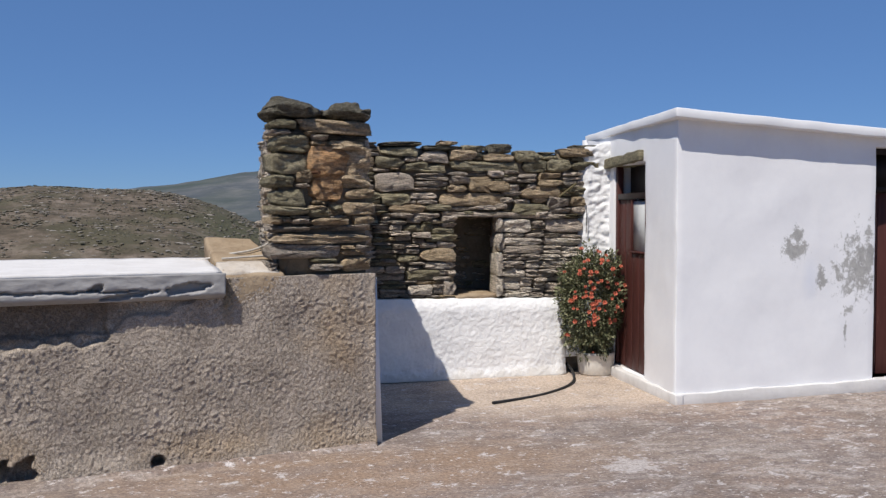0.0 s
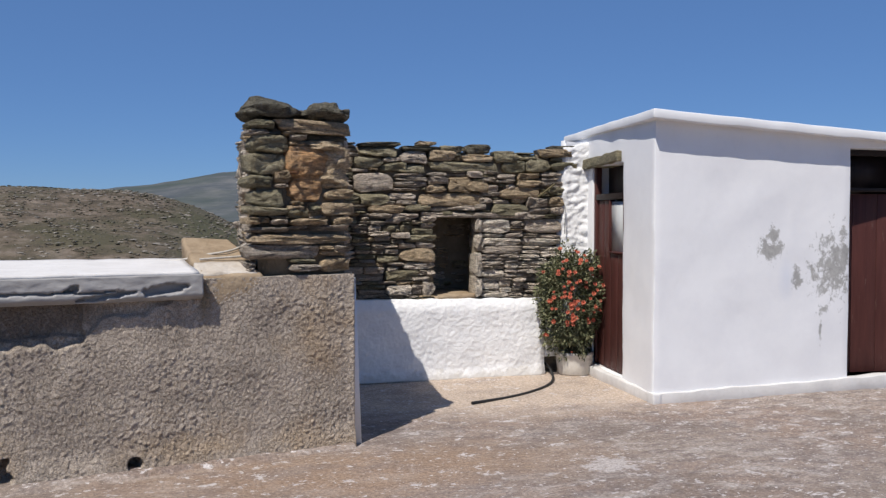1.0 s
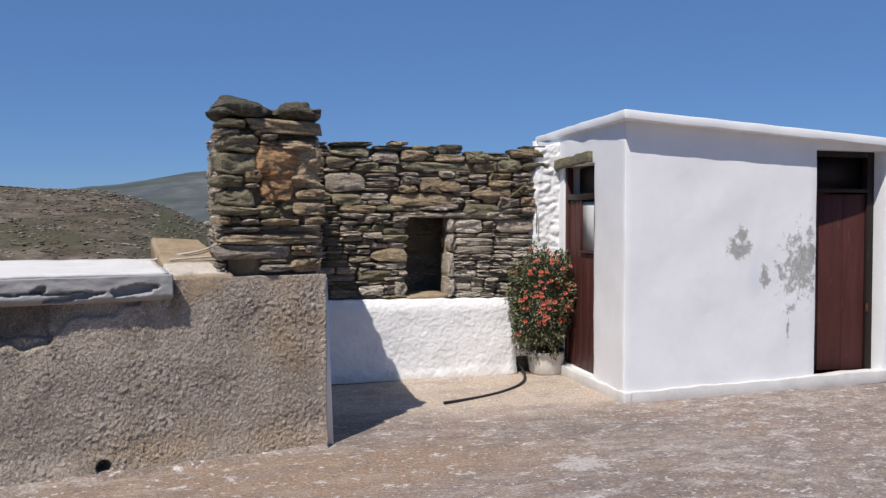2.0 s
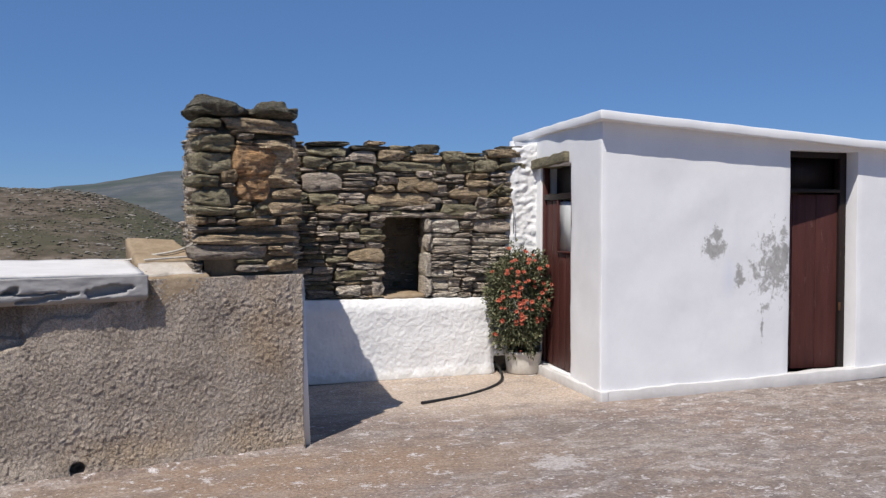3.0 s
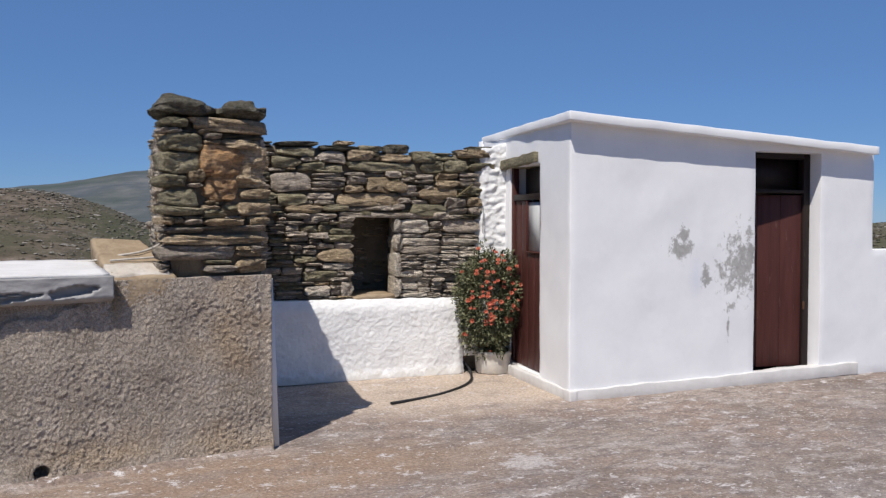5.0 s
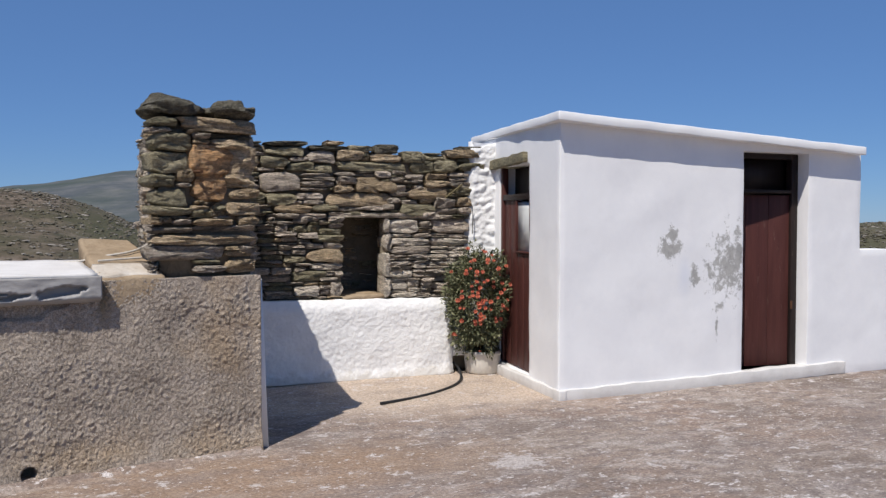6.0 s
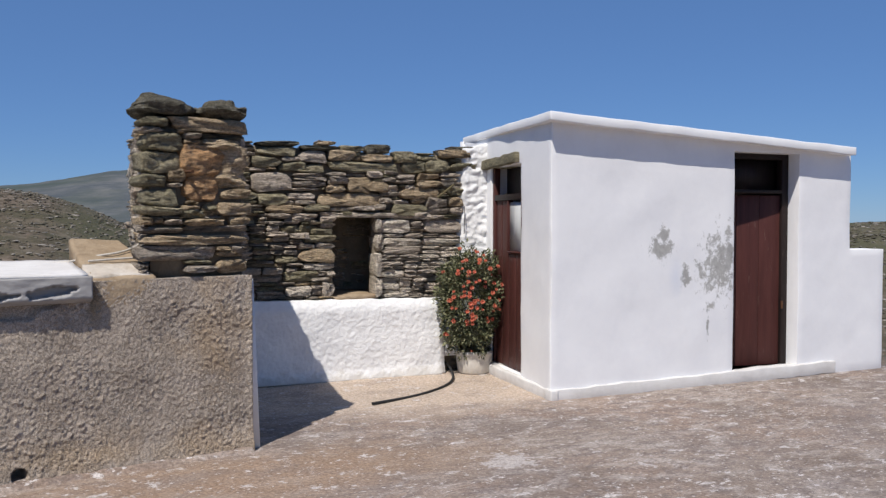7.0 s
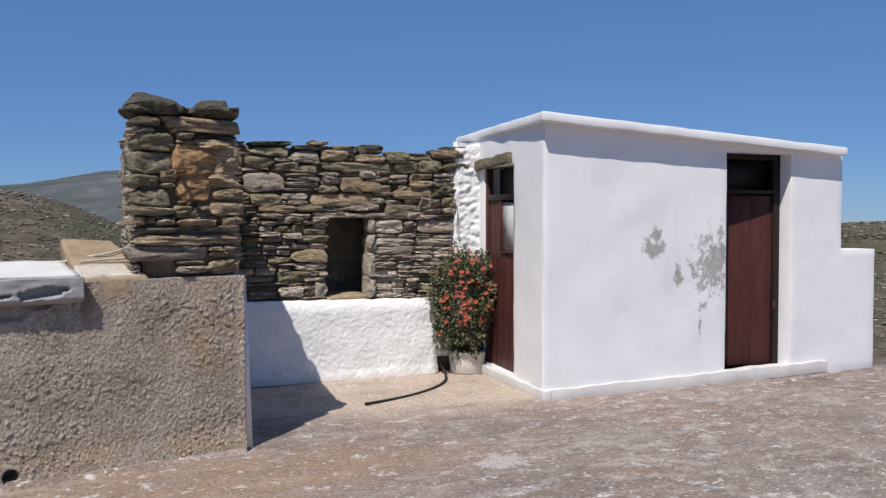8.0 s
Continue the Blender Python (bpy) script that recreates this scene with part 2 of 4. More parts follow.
def plain(name, colour, rough, metal=0.0, vary=0.25):
    m, nt, b = shader(name, rough)
    lo, hi = tuple(c * (1 - vary) for c in colour), tuple(min(c * (1 + vary), 0.9) for c in colour)
    tint(nt, b, ramp(nt, grain(nt, place(nt), 30, 5, 0.65), (0.3, lo), (0.7, hi)))
    b.inputs["Metallic"].default_value = metal
    relief(nt, b, grain(nt, place(nt), 140, 4), 0.25, 0.003)
    return m


rust_iron = plain("rusty_iron", (0.11, 0.055, 0.03), 0.8, 0.3)
hose_rubber = plain("black_hose_rubber", (0.022, 0.022, 0.023), 0.5)
cable_skin = plain("pale_cable_sheath", (0.50, 0.47, 0.42), 0.6)
pot_skin = plain("limed_cement_pot", (0.62, 0.59, 0.53), 0.85, 0.0, 0.1)
soil = plain("potting_soil", (0.05, 0.038, 0.028), 0.95)
stem_bark = plain("green_brown_stem", (0.12, 0.10, 0.05), 0.8)
petal = plain("orange_red_petal", (0.50, 0.14, 0.085), 0.6)
petal_heart = plain("dark_flower_heart", (0.30, 0.05, 0.02), 0.7)


def leaf_material(name, lo, mid, hi):
    m, nt, b = shader(name, 0.55)
    r = nt.nodes.new("ShaderNodeNewGeometry").outputs["Random Per Island"]
    tint(nt, b, ramp(nt, r, (0.0, lo), (0.5, mid), (1.0, hi)))
    return m


leaf = leaf_material("green_leaf", (0.05, 0.06, 0.028), (0.125, 0.132, 0.068), (0.26, 0.255, 0.15))
scrub_leaf = leaf_material("dry_scrub", (0.068, 0.064, 0.040), (0.105, 0.092, 0.062), (0.15, 0.124, 0.090))
rock_far = leaf_material("pale_outcrop", (0.17, 0.155, 0.13), (0.23, 0.205, 0.17), (0.31, 0.28, 0.24))


def land_material(name, a, c, d, coarse, meadow=()):
    m, nt, b = shader(name, 0.95)
    col = ramp(nt, grain(nt, place(nt), coarse, 9, 0.72), (0.36, a), (0.5, c), (0.64, d))
    pale = ramp(nt, grain(nt, place(nt, (1, 1, 3)), coarse * 0.45, 8, 0.75, 0.5), (0.55, 0.0), (0.66, 0.5))
    col = blend(nt, pale, col, tuple(x * 1.7 for x in c))
    green = ramp(nt, grain(nt, place(nt), coarse * 0.22, 6, 0.65), (0.46, 0.0), (0.60, 0.75))
    col = blend(nt, green, col, tuple(x * f for x, f in zip(c, (0.60, 0.72, 0.55))))
    for centre, radii in meadow:
        near = calc(nt, "ADD", spot(nt, centre, radii), calc(nt, "MULTIPLY", grain(nt, place(nt), coarse * 0.5, 6, 0.7), 0.9))
        col = blend(nt, ramp(nt, calc(nt, "MULTIPLY", near, 0.5), (0.45, 0.6), (0.75, 0.0)), col, (0.085, 0.086, 0.046))
    tint(nt, b, col)
    relief(nt, b, grain(nt, place(nt), coarse * 2.5, 8, 0.7), 0.9, 1.2)
    return m


land = land_material("dry_hillside", (0.065, 0.054, 0.037), (0.125, 0.098, 0.070), (0.225, 0.182, 0.142), 0.13, (((20, 250, -4), (18, 120, 60)), ((-45, 110, -20), (50, 35, 7)), ((230, 210, 0), (120, 140, 60))))
# far-ridge colours shifted blue-grey: distance haze painted into the hillside
land_hazed = land_material("hazed_hillside", (0.062, 0.073, 0.082), (0.092, 0.100, 0.104), (0.145, 0.145, 0.140), 0.012)


# ---- makers ----
def finish(name, bm, material, smooth=True):
    me = bpy.data.meshes.new(name)
    bm.normal_update()
    bm.to_mesh(me)
    bm.free()
    for mt in material if isinstance(material, (list, tuple)) else [material]:
        me.materials.append(mt)
    for p in me.polygons:
        p.use_smooth = smooth
    return me


def part(name, bm, material, parent=None, label="", smooth=True):
    ob = new(name, finish(name, bm, material, smooth))
    if parent is not None:
        ob.parent = parent
    return tagged(ob, label)


def rounded(ob, width=0.01, segments=2):
    md = ob.modifiers.new("bevel", "BEVEL")
    md.width, md.segments, md.limit_method, md.angle_limit = width, segments, "ANGLE", radians(50)
    return ob


def box(bm, x0, y0, z0, x1, y1, z1, m=None):
    vs = [bm.verts.new((x, y, z)) for x in (x0, x1) for y in (y0, y1) for z in (z0, z1)]
    if m is not None:
        for v in vs:
            v.co = m @ v.co
    for f in ((0, 1, 3, 2), (4, 6, 7, 5), (0, 4, 5, 1), (2, 3, 7, 6), (0, 2, 6, 4), (1, 5, 7, 3)):
        bm.faces.new([vs[i] for i in f])
    return bm


def marks(lo, hi, step, fixed=()):
    keys = sorted({lo, hi, *[f for f in fixed if lo < f < hi]})
    out = []
    for a, c in zip(keys, keys[1:]):
        n = max(1, round((c - a) / step))
        out += [a + (c - a) * i / n for i in range(n)]
    return out + [hi]


def panel(us, top, thick, step, holes=(), push=None, bottom=0.0):
    """A wall in its own frame: x along, y into the wall, z up; openings go through it; push(x, z) moves its front inwards."""
    xs = marks(us[0], us[1], step, [v for h in holes for v in (h[0], h[2])])
    peak = max(top(x) for x in xs)
    zs = marks(bottom, peak, step, [v for h in holes for v in (h[1], h[3])])
    bm = bmesh.new()
    got = {}

    def vert(i, j, back):
        if (i, j, back) not in got:
            x, z = xs[i], zs[j]
            if z > 0.8 * peak:
                lim = max([0.8 * peak] + [h[3] for h in holes if h[3] < peak])
                if z > lim:
                    z = lim + (z - lim) * (top(x) - lim) / (peak - lim)
            y = thick if back else (push(x, z) if push else 0.0)
            got[i, j, back] = bm.verts.new((x, y, z))
        return got[i, j, back]

    def solid(i, j):
        if not (0 <= i < len(xs) - 1 and 0 <= j < len(zs) - 1):
            return False
        cx, cz = (xs[i] + xs[i + 1]) / 2, (zs[j] + zs[j + 1]) / 2
        return not any(h[0] < cx < h[2] and h[1] < cz < h[3] for h in holes)

    for i in range(len(xs) - 1):
        for j in range(len(zs) - 1):
            if not solid(i, j):
                continue
            bm.faces.new([vert(i, j, 0), vert(i + 1, j, 0), vert(i + 1, j + 1, 0), vert(i, j + 1, 0)])
            bm.faces.new([vert(i, j, 1), vert(i, j + 1, 1), vert(i + 1, j + 1, 1), vert(i + 1, j, 1)])
            for di, dj, a, c in ((-1, 0, (i, j), (i, j + 1)), (1, 0, (i + 1, j + 1), (i + 1, j)), (0, -1, (i + 1, j), (i, j)), (0, 1, (i, j + 1), (i + 1, j + 1))):
                if not solid(i + di, j + dj):
                    bm.faces.new([vert(*a, 0), vert(*c, 0), vert(*c, 1), vert(*a, 1)])
    return bm


def lumps(x, z, scale, seed=0.0):
    return noise.noise((x * scale, seed, z * scale))


def slab(corners, tops, thick, nx, ny, amp, scale=3.0):
    """A roof or cap slab: four corners in plan, counter-clockwise from the near left, with the height of its top at each."""
    bm = bmesh.new()
    grid = {}
    for i in range(nx + 1):
        for j in range(ny + 1):
            s, t = i / nx, j / ny
            w = ((1 - s) * (1 - t), s * (1 - t), s * t, (1 - s) * t)
            x, y = (sum(k * c[a] for k, c in zip(w, corners)) for a in (0, 1))
            z = sum(k * h for k, h in zip(w, tops))
            for side, zz in ((0, z), (1, z - thick)):
                o = noise.noise_vector((x * scale, y * scale, zz * scale * 2)) * amp
                grid[i, j, side] = bm.verts.new((x + o.x, y + o.y, zz + o.z))
    for i in range(nx):
        for j in range(ny):
            bm.faces.new([grid[i, j, 0], grid[i + 1, j, 0], grid[i + 1, j + 1, 0], grid[i, j + 1, 0]])
            bm.faces.new([grid[i, j, 1], grid[i, j + 1, 1], grid[i + 1, j + 1, 1], grid[i + 1, j, 1]])
    for i in range(nx):
        bm.faces.new([grid[i, 0, 1], grid[i + 1, 0, 1], grid[i + 1, 0, 0], grid[i, 0, 0]])
        bm.faces.new([grid[i, ny, 0], grid[i + 1, ny, 0], grid[i + 1, ny, 1], grid[i, ny, 1]])
    for j in range(ny):
        bm.faces.new([grid[0, j, 0], grid[0, j + 1, 0], grid[0, j + 1, 1], grid[0, j, 1]])
        bm.faces.new([grid[nx, j, 1], grid[nx, j + 1, 1], grid[nx, j + 1, 0], grid[nx, j, 0]])
    return bm


def tube(name, points, radius, material, parent=None, label=""):
    cu = bpy.data.curves.new(name, "CURVE")
    cu.dimensions, cu.bevel_depth, cu.bevel_resolution, cu.use_fill_caps = "3D", radius, 3, True
    sp = cu.splines.new("NURBS")
    sp.points.add(len(points) - 1)
    for p, c in zip(sp.points, points):
        p.co = (*c, 1)
    sp.use_endpoint_u, sp.order_u, sp.resolution_u = True, 4, 8
    cu.materials.append(material)
    raw = bpy.data.objects.new(name, cu)
    me = bpy.data.meshes.new_from_object(raw)
    bpy.data.objects.remove(raw)
    for p in me.polygons:
        p.use_smooth = True
    ob = new(name, me)
    if parent is not None:
        ob.parent = parent
    return tagged(ob, label)


def blob(bm, centre, size, rough, seed, cuts=1):
    """One lumpy rock-like body."""
    got = bmesh.ops.create_icosphere(bm, subdivisions=cuts, radius=1.0)["verts"]
    for v in got:
        k = 1 + rough * noise.noise(v.co * 1.7 + Vector((seed, seed * 0.7, 0)))
        v.co = Vector(centre) + Vector(v.co[i] * k * size[i] for i in range(3))
    return bm


# ---- ground and distance ----
def table(points, x):
    return float(np.interp(x, [p[0] for p in points], [p[1] for p in points]))


NEAR_RIDGE = [(-180, 0.4), (-30, 1.2), (-14, 1.5), (-10, 1.62), (-8, 1.86), (-5, 1.72), (-1.6, 1.70), (0, 1.5), (2.4, 0.8), (5, -0.4), (10, -1.0), (40, -0.8), (47, -0.32), (51, -0.15), (56, -0.1), (90, 0.2), (180, 0.4)]
FAR_RIDGE = [(-180, -0.4), (-16, 1.0), (-5, 1.45), (-1.5, 1.86), (0.5, 2.1), (2.5, 2.38), (4, 2.62), (5, 2.68), (14, 2.9), (26, 1.4), (38, -0.5), (180, -0.5)]


def step01(a, c, x):
    s = min(max((x - a) / (c - a), 0), 1)
    return s * s * (3 - 2 * s)


def land_height(r, az):
    crest = 1.55 + 350 * math.tan(radians(table(NEAR_RIDGE, az)))
    far = 1.55 + 2200 * math.tan(radians(table(FAR_RIDGE, az)))
    z = -0.9 - 19 * step01(10, 105, r)
    z += (crest - z) * step01(95, 350, r) ** 1.2 if r <= 350 else (crest - z) * 1.0
    if r > 350:
        z = crest + (-25 - crest) * step01(350, 800, r)
        z += (far + 25) * step01(800, 2200, r)
        if r > 2200:
            z = far + (-70 - far) * step01(2200, 4300, r)
    x, y = r * math.sin(radians(az)), r * math.cos(radians(az))
    rough = min(r / 60, 1) * (1.5 if r < 700 else 9)
    fine = noise.fractal((x / 40, y / 40, 0), 1.0, 2.0, 5) if r < 700 else noise.fractal((x / 260, y / 260, 3), 1.0, 2.0, 5)
    return z + rough * fine * (0.35 if abs(r - 350) < 40 else 1.0)


def make_ground():
    azs = marks(-180, -22, 4) [:-1] + marks(-22, 14, 0.3)[:-1] + marks(14, 46, 1.6)[:-1] + marks(46, 56, 0.3)[:-1] + marks(56, 180, 4)[:-1]
    rs = [0.0] + [6.5 * (4600 / 6.5) ** (k / 130) for k in range(131)]
    bm = bmesh.new()
    hub = bm.verts.new((0, 0, -1.2))
    rings = []
    for r in rs[1:]:
        rings.append([bm.verts.new((r * math.sin(radians(a)), r * math.cos(radians(a)), land_height(r, a))) for a in azs])
    n = len(azs)
    for i in range(n):
        bm.faces.new([hub, rings[0][(i + 1) % n], rings[0][i]])
        for k in range(len(rings) - 1):
            f = bm.faces.new([rings[k][i], rings[k][(i + 1) % n], rings[k + 1][(i + 1) % n], rings[k + 1][i]])
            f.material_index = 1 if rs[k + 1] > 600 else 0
    return tagged(part("ground", bm, [land, land_hazed]), "dry rocky island hillsides with scrub and a far ridge tinted blue-grey for haze", "ground", kind="structure")


ground = make_ground()


def scatter(name, count, material, size, seed, flat, spread, label, category):
    rnd = random.Random(seed)
    verts, faces = [], []
    unit = bmesh.new()
    bmesh.ops.create_icosphere(unit, subdivisions=1, radius=1.0)
    base = [v.co.copy() for v in unit.verts]
    tris = [[v.index for v in f.verts] for f in unit.faces]
    unit.free()
    for _ in range(count):
        az = rnd.choice([rnd.uniform(-14, 7), rnd.uniform(-14, 7), rnd.uniform(47, 55)])
        r = spread[0] * (spread[1] / spread[0]) ** rnd.random()
        s = rnd.uniform(*size) * (0.6 + r / 400)
        if noise.noise((r * 0.02 * math.sin(radians(az)) * 6, r * 0.02, seed)) < rnd.uniform(-0.5, 0.3):
            continue
        x, y, z = r * math.sin(radians(az)), r * math.cos(radians(az)), land_height(r, az)
        n = len(verts)
        for c in base:
            k = rnd.uniform(0.65, 1.2)
            verts.append((x + c.x * s * k * rnd.uniform(0.9, 1.7), y + c.y * s * k, z + s * flat * (c.z * k + 0.25)))
        faces += [[n + i for i in t] for t in tris]
    me = bpy.data.meshes.new(name)
    me.from_pydata(verts, [], faces)
    me.materials.append(material)
    return tagged(new(name, me), label, category, kind="stuff")


scatter("scrub", 22000, scrub_leaf, (0.10, 0.55), 5, 0.4, (70, 345), "low dry olive-brown scrub bushes on the hillside", "scrub")
scatter("outcrop", 9000, rock_far, (0.10, 0.6), 9, 0.3, (80, 345), "pale weathered rock outcrops on the hillside", "rocks")


def make_pavement():
    bm = bmesh.new()
    xs, ys = marks(-6, 14, 0.12), marks(-9, 8.5, 0.12, (6.62,))
    grid = {}

    def vert(i, j):
        if (i, j) not in grid:
            x, y = xs[i], ys[j]
            grid[i, j] = bm.verts.new((x, y, 0.012 * noise.noise((x * 0.8, y * 0.8, 2)) + 0.004 * noise.noise((x * 4, y * 4, 5))))
        return grid[i, j]

    for i in range(len(xs) - 1):
        for j in range(len(ys) - 1):
            if ys[j + 1] < 6.63 or 0.3 < xs[i] < 7.7:
                bm.faces.new([vert(i, j), vert(i + 1, j), vert(i + 1, j + 1), vert(i, j + 1)])
    rim = [e for e in bm.edges if e.is_boundary]
    low = bmesh.ops.extrude_edge_only(bm, edges=rim)["geom"]
    for v in low:
        if isinstance(v, bmesh.types.BMVert):
            v.co.z -= 1.4
    return tagged(part("pavement", bm, concrete), "worn brown-grey concrete terrace with scraps of old whitewash", "pavement", kind="structure")


pavement = make_pavement()

# ---- parapet with slate coping ----
PARAPET = pose(1.288, 5.92, 0, 0, 0, 9.68)


def parapet_face(x, z):
    """The rough-cast front: clotted grains with creases between, a missing strip of plaster under the coping, two drain holes."""
    wx, wz = x + 0.022 * lumps(x, z, 14, 9), z + 0.022 * lumps(x, z, 14, 19)
    combed = step01(-1.1, -0.4, x)
    fine = noise.noise((wx * 90, 6, wz * (90 - 30 * combed)))
    nubs = max(0.0, noise.noise((wx * 46, 3, wz * 46)) - 0.12) + 0.8 * max(0.0, noise.noise((wx * 22, 9, wz * 24)) - 0.34)
    y = -0.0045 * fine - 0.0135 * nubs * (0.5 + 0.9 * step01(-0.3, 0.4, lumps(x, z, 3, 31))) - 0.010 * lumps(x, z, 4)
    edge = 0.85 + 0.05 * lumps(x, z, 9, 4) + 0.10 * step01(-1.75, -1.55, x) + 0.16 * step01(-1.5, -1.0, x)
    bare = step01(-0.012, 0.012, z - edge) * (1 - step01(-1.06, -1.0, x))
    y += 0.036 * bare - 0.75 * y * bare
    if x < -1.72 + 0.04 * lumps(x, z, 12, 7):
        y += 0.05 * step01(-0.015, 0.015, z - 0.80 - 0.05 * lumps(x, z, 10, 2))
    for cx, cz, rx, rz in ((-1.435, 0.055, 0.042, 0.042), (-2.2, 0.075, 0.085, 0.085)):
        d = math.hypot((x - cx) / rx, (z - cz) / rz) + (0.75 * lumps(x, z, 15, 8) if rx > 0.06 else 0.06 * lumps(x, z, 30))
        y += 0.16 * (1 - step01(0.85, 1.1, d))
    # bulging foot
    return y - 0.03 * (1 - step01(0, 0.18, z)) - 0.008 * step01(-0.05, 0.0, x)


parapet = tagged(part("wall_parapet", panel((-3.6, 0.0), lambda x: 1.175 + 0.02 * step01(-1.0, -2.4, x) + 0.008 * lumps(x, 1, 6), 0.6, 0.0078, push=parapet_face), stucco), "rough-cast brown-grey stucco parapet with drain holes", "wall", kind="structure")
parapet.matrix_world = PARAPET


bm = slab(((0.0, 0.03), (0.012, 0.03), (0.012, 0.6), (0.0, 0.6)), (1.15, 1.15, 1.15, 1.15), 1.15, 3, 8, 0.005, 9)
for v in bm.verts:
    if v.co.x > 0.005:
        v.co.x += 0.007 + 0.010 * lumps(v.co.y, v.co.z, 9, 2) + 0.045 * (1 - min(max(v.co.z, 0), 1.15) / 1.15) ** 3
white_return = part("return", bm, lime, parapet, "whitewashed end of the parapet")


def coping_face(x, z):
    """The split front edge: bedding cracks and pockets where flakes have dropped out."""
    y = 0.007 * noise.fractal((x * 6, 4, z * 16), 1.0, 2.1, 4) + 0.05 * step01(1.09, 1.05, z) ** 2
    crack = 1.118 + 0.016 * noise.noise((x * 5, 2, 0)) + 0.008 * noise.noise((x * 17, 5, 0))
    if x < -1.52:
        y += 0.05 * (1 - step01(0.003, 0.008, abs(z - crack))) * step01(-0.1, 0.25, noise.noise((x * 2.5, 8, 1)) + 0.3)
    for cx, cz, rx, rz in ((-1.27, 1.112, 0.115, 0.042), (-1.78, 1.135, 0.055, 0.024), (-1.62, 1.085, 0.15, 0.016)):
        d = math.hypot((x - cx) / rx, (z - cz - 0.02 * (x - cx) / rx) / rz) + 0.55 * lumps(x, z, 13, 3) + 0.35 * lumps(x, z, 38, 6)
        flake = step01(0.0, 0.012, cz - 0.012 - z + 0.12 * (x - cx) * (rx > 0.1))
        y += 0.060 * (1 - step01(0.85, 1.0, d)) * (1 - 0.85 * flake)
    return y


coping = tagged(new("coping"), "grey slate coping with a whitewashed top on the parapet", "coping", kind="structure")
coping.matrix_world = PARAPET
for x0, x1 in ((-3.6, -2.45), (-2.446, -1.03)):
    slab_ob = part("coping_slab", panel((x0, x1), lambda x: 1.207 + 0.004 * lumps(x, 2, 9), 0.36, 0.009, push=coping_face, bottom=1.05), slate, coping, "grey cracked slate slab")
    slab_ob.location = (0, -0.078, 0)
bm = slab(((-3.6, -0.07), (-1.05, -0.045), (-1.02, 0.62), (-3.6, 0.62)), (1.226, 1.220, 1.280, 1.293), 0.02, 60, 14, 0.006, 6.0)
part("lime_top", bm, old_lime, coping, "whitewashed top")

# thin cement fillet along the parapet's foot
bm = bmesh.new()
strips = []
for i in range(141):
    x = -3.5 + 3.48 * i / 140
    reach = 0.055 + 0.05 * lumps(x, 0, 2.2, 3) + 0.02 * lumps(x, 0, 9, 4) + 0.10 * step01(-1.3, -1.9, x)
    rise = 0.030 + 0.012 * lumps(x, 0, 7, 8)
    strips.append([bm.verts.new(p) for p in ((x, 0.03, rise), (x, -0.035, rise * 0.9), (x, -0.035 - reach * 0.6, rise * 0.45), (x, -0.035 - reach, -0.014))])
for a, c in zip(strips, strips[1:]):
    for k in range(3):
        bm.faces.new([a[k], a[k + 1], c[k + 1], c[k]])
fillet = tagged(part("fillet", bm, concrete), "thin cement fillet along the foot of the parapet", "fillet", kind="structure")
fillet.matrix_world = PARAPET

# mortar haunch between coping and stone pier
bm = slab(((-1.03, 0.0), (-0.62, 0.0), (-0.66, 0.75), (-1.0, 0.75)), (1.185, 1.19, 1.41, 1.42), 0.2, 12, 16, 0.012, 6.0)
haunch = rounded(tagged(part("haunch", bm, tan_mortar), "sloping tan mortar haunch beside the stone pier", "mortar haunch", kind="structure"), 0.02)
haunch.matrix_world = PARAPET
bm = slab(((-1.04, 0.03), (-0.66, 0.03), (-0.72, 0.22), (-1.03, 0.22)), (1.198, 1.203, 1.268, 1.268), 0.03, 12, 8, 0.012, 9.0)
lime_patch = tagged(part("lime_patch", bm, pale_mortar, haunch, "pale limed mortar"), "")

# ---- low white wall and the yard's back ----
LOW = pose(1.10, 8.167, 0, 0, 0, math.degrees(math.atan2(-0.08, 1.927)))


def low_face(x, z):
    wx, wz = x + 0.03 * lumps(x, z, 9, 22), z + 0.03 * lumps(x, z, 9, 32)
    daubs = 0.5 * noise.noise((wx * 22, 3, wz * 26)) + 0.8 * max(0.0, noise.noise((wx * 44, 1, wz * 48)) - 0.1)
    return -0.006 * lumps(x, z, 5, 2) - 0.009 * daubs + 0.05 * step01(0.62, 0.80, z) ** 2 - 0.03 * (1 - step01(0, 0.12, z)) + 0.05 * step01(2.50, 2.62, x) ** 2


low_wall = rounded(tagged(part("wall_low", panel((0.0, 2.60), lambda x: 0.79 - 0.012 * x + 0.014 * lumps(x, 0, 8), 0.15, 0.012, push=low_face), lime_rough), "low thickly whitewashed wall below the dry stone", "wall", kind="structure"), 0.006, 2)
low_wall.matrix_world = LOW

# ---- white hut ----
def skin(amp, seed):
    return lambda x, z: -amp * lumps(x, z, 2.3, seed) - amp * 0.35 * lumps(x, z, 9, seed)


front_bm = panel((0.0, 4.0), lambda x: 2.39 - 0.057 * x, 0.28, 0.07, [(2.0, 0.10, 2.82, 2.185), (3.515, 1.24, 4.2, 3.0)], skin(0.008, 1))
for v in front_bm.verts:
    if v.co.x < 0.01:
        v.co.x = 0.005 + max(v.co.y, 0) * 0.1415
hut_front = rounded(tagged(part("wall_front", front_bm, lime_peeled), "whitewashed hut wall with a peeling grey patch", "wall", kind="structure"), 0.008, 2)
hut_front.matrix_world = pose(3.955, 6.485, 0)
SIDE = pose(4.29, 8.85, 0, 0, 0, math.degrees(math.atan2(6.488 - 8.85, 3.956 - 4.29)))
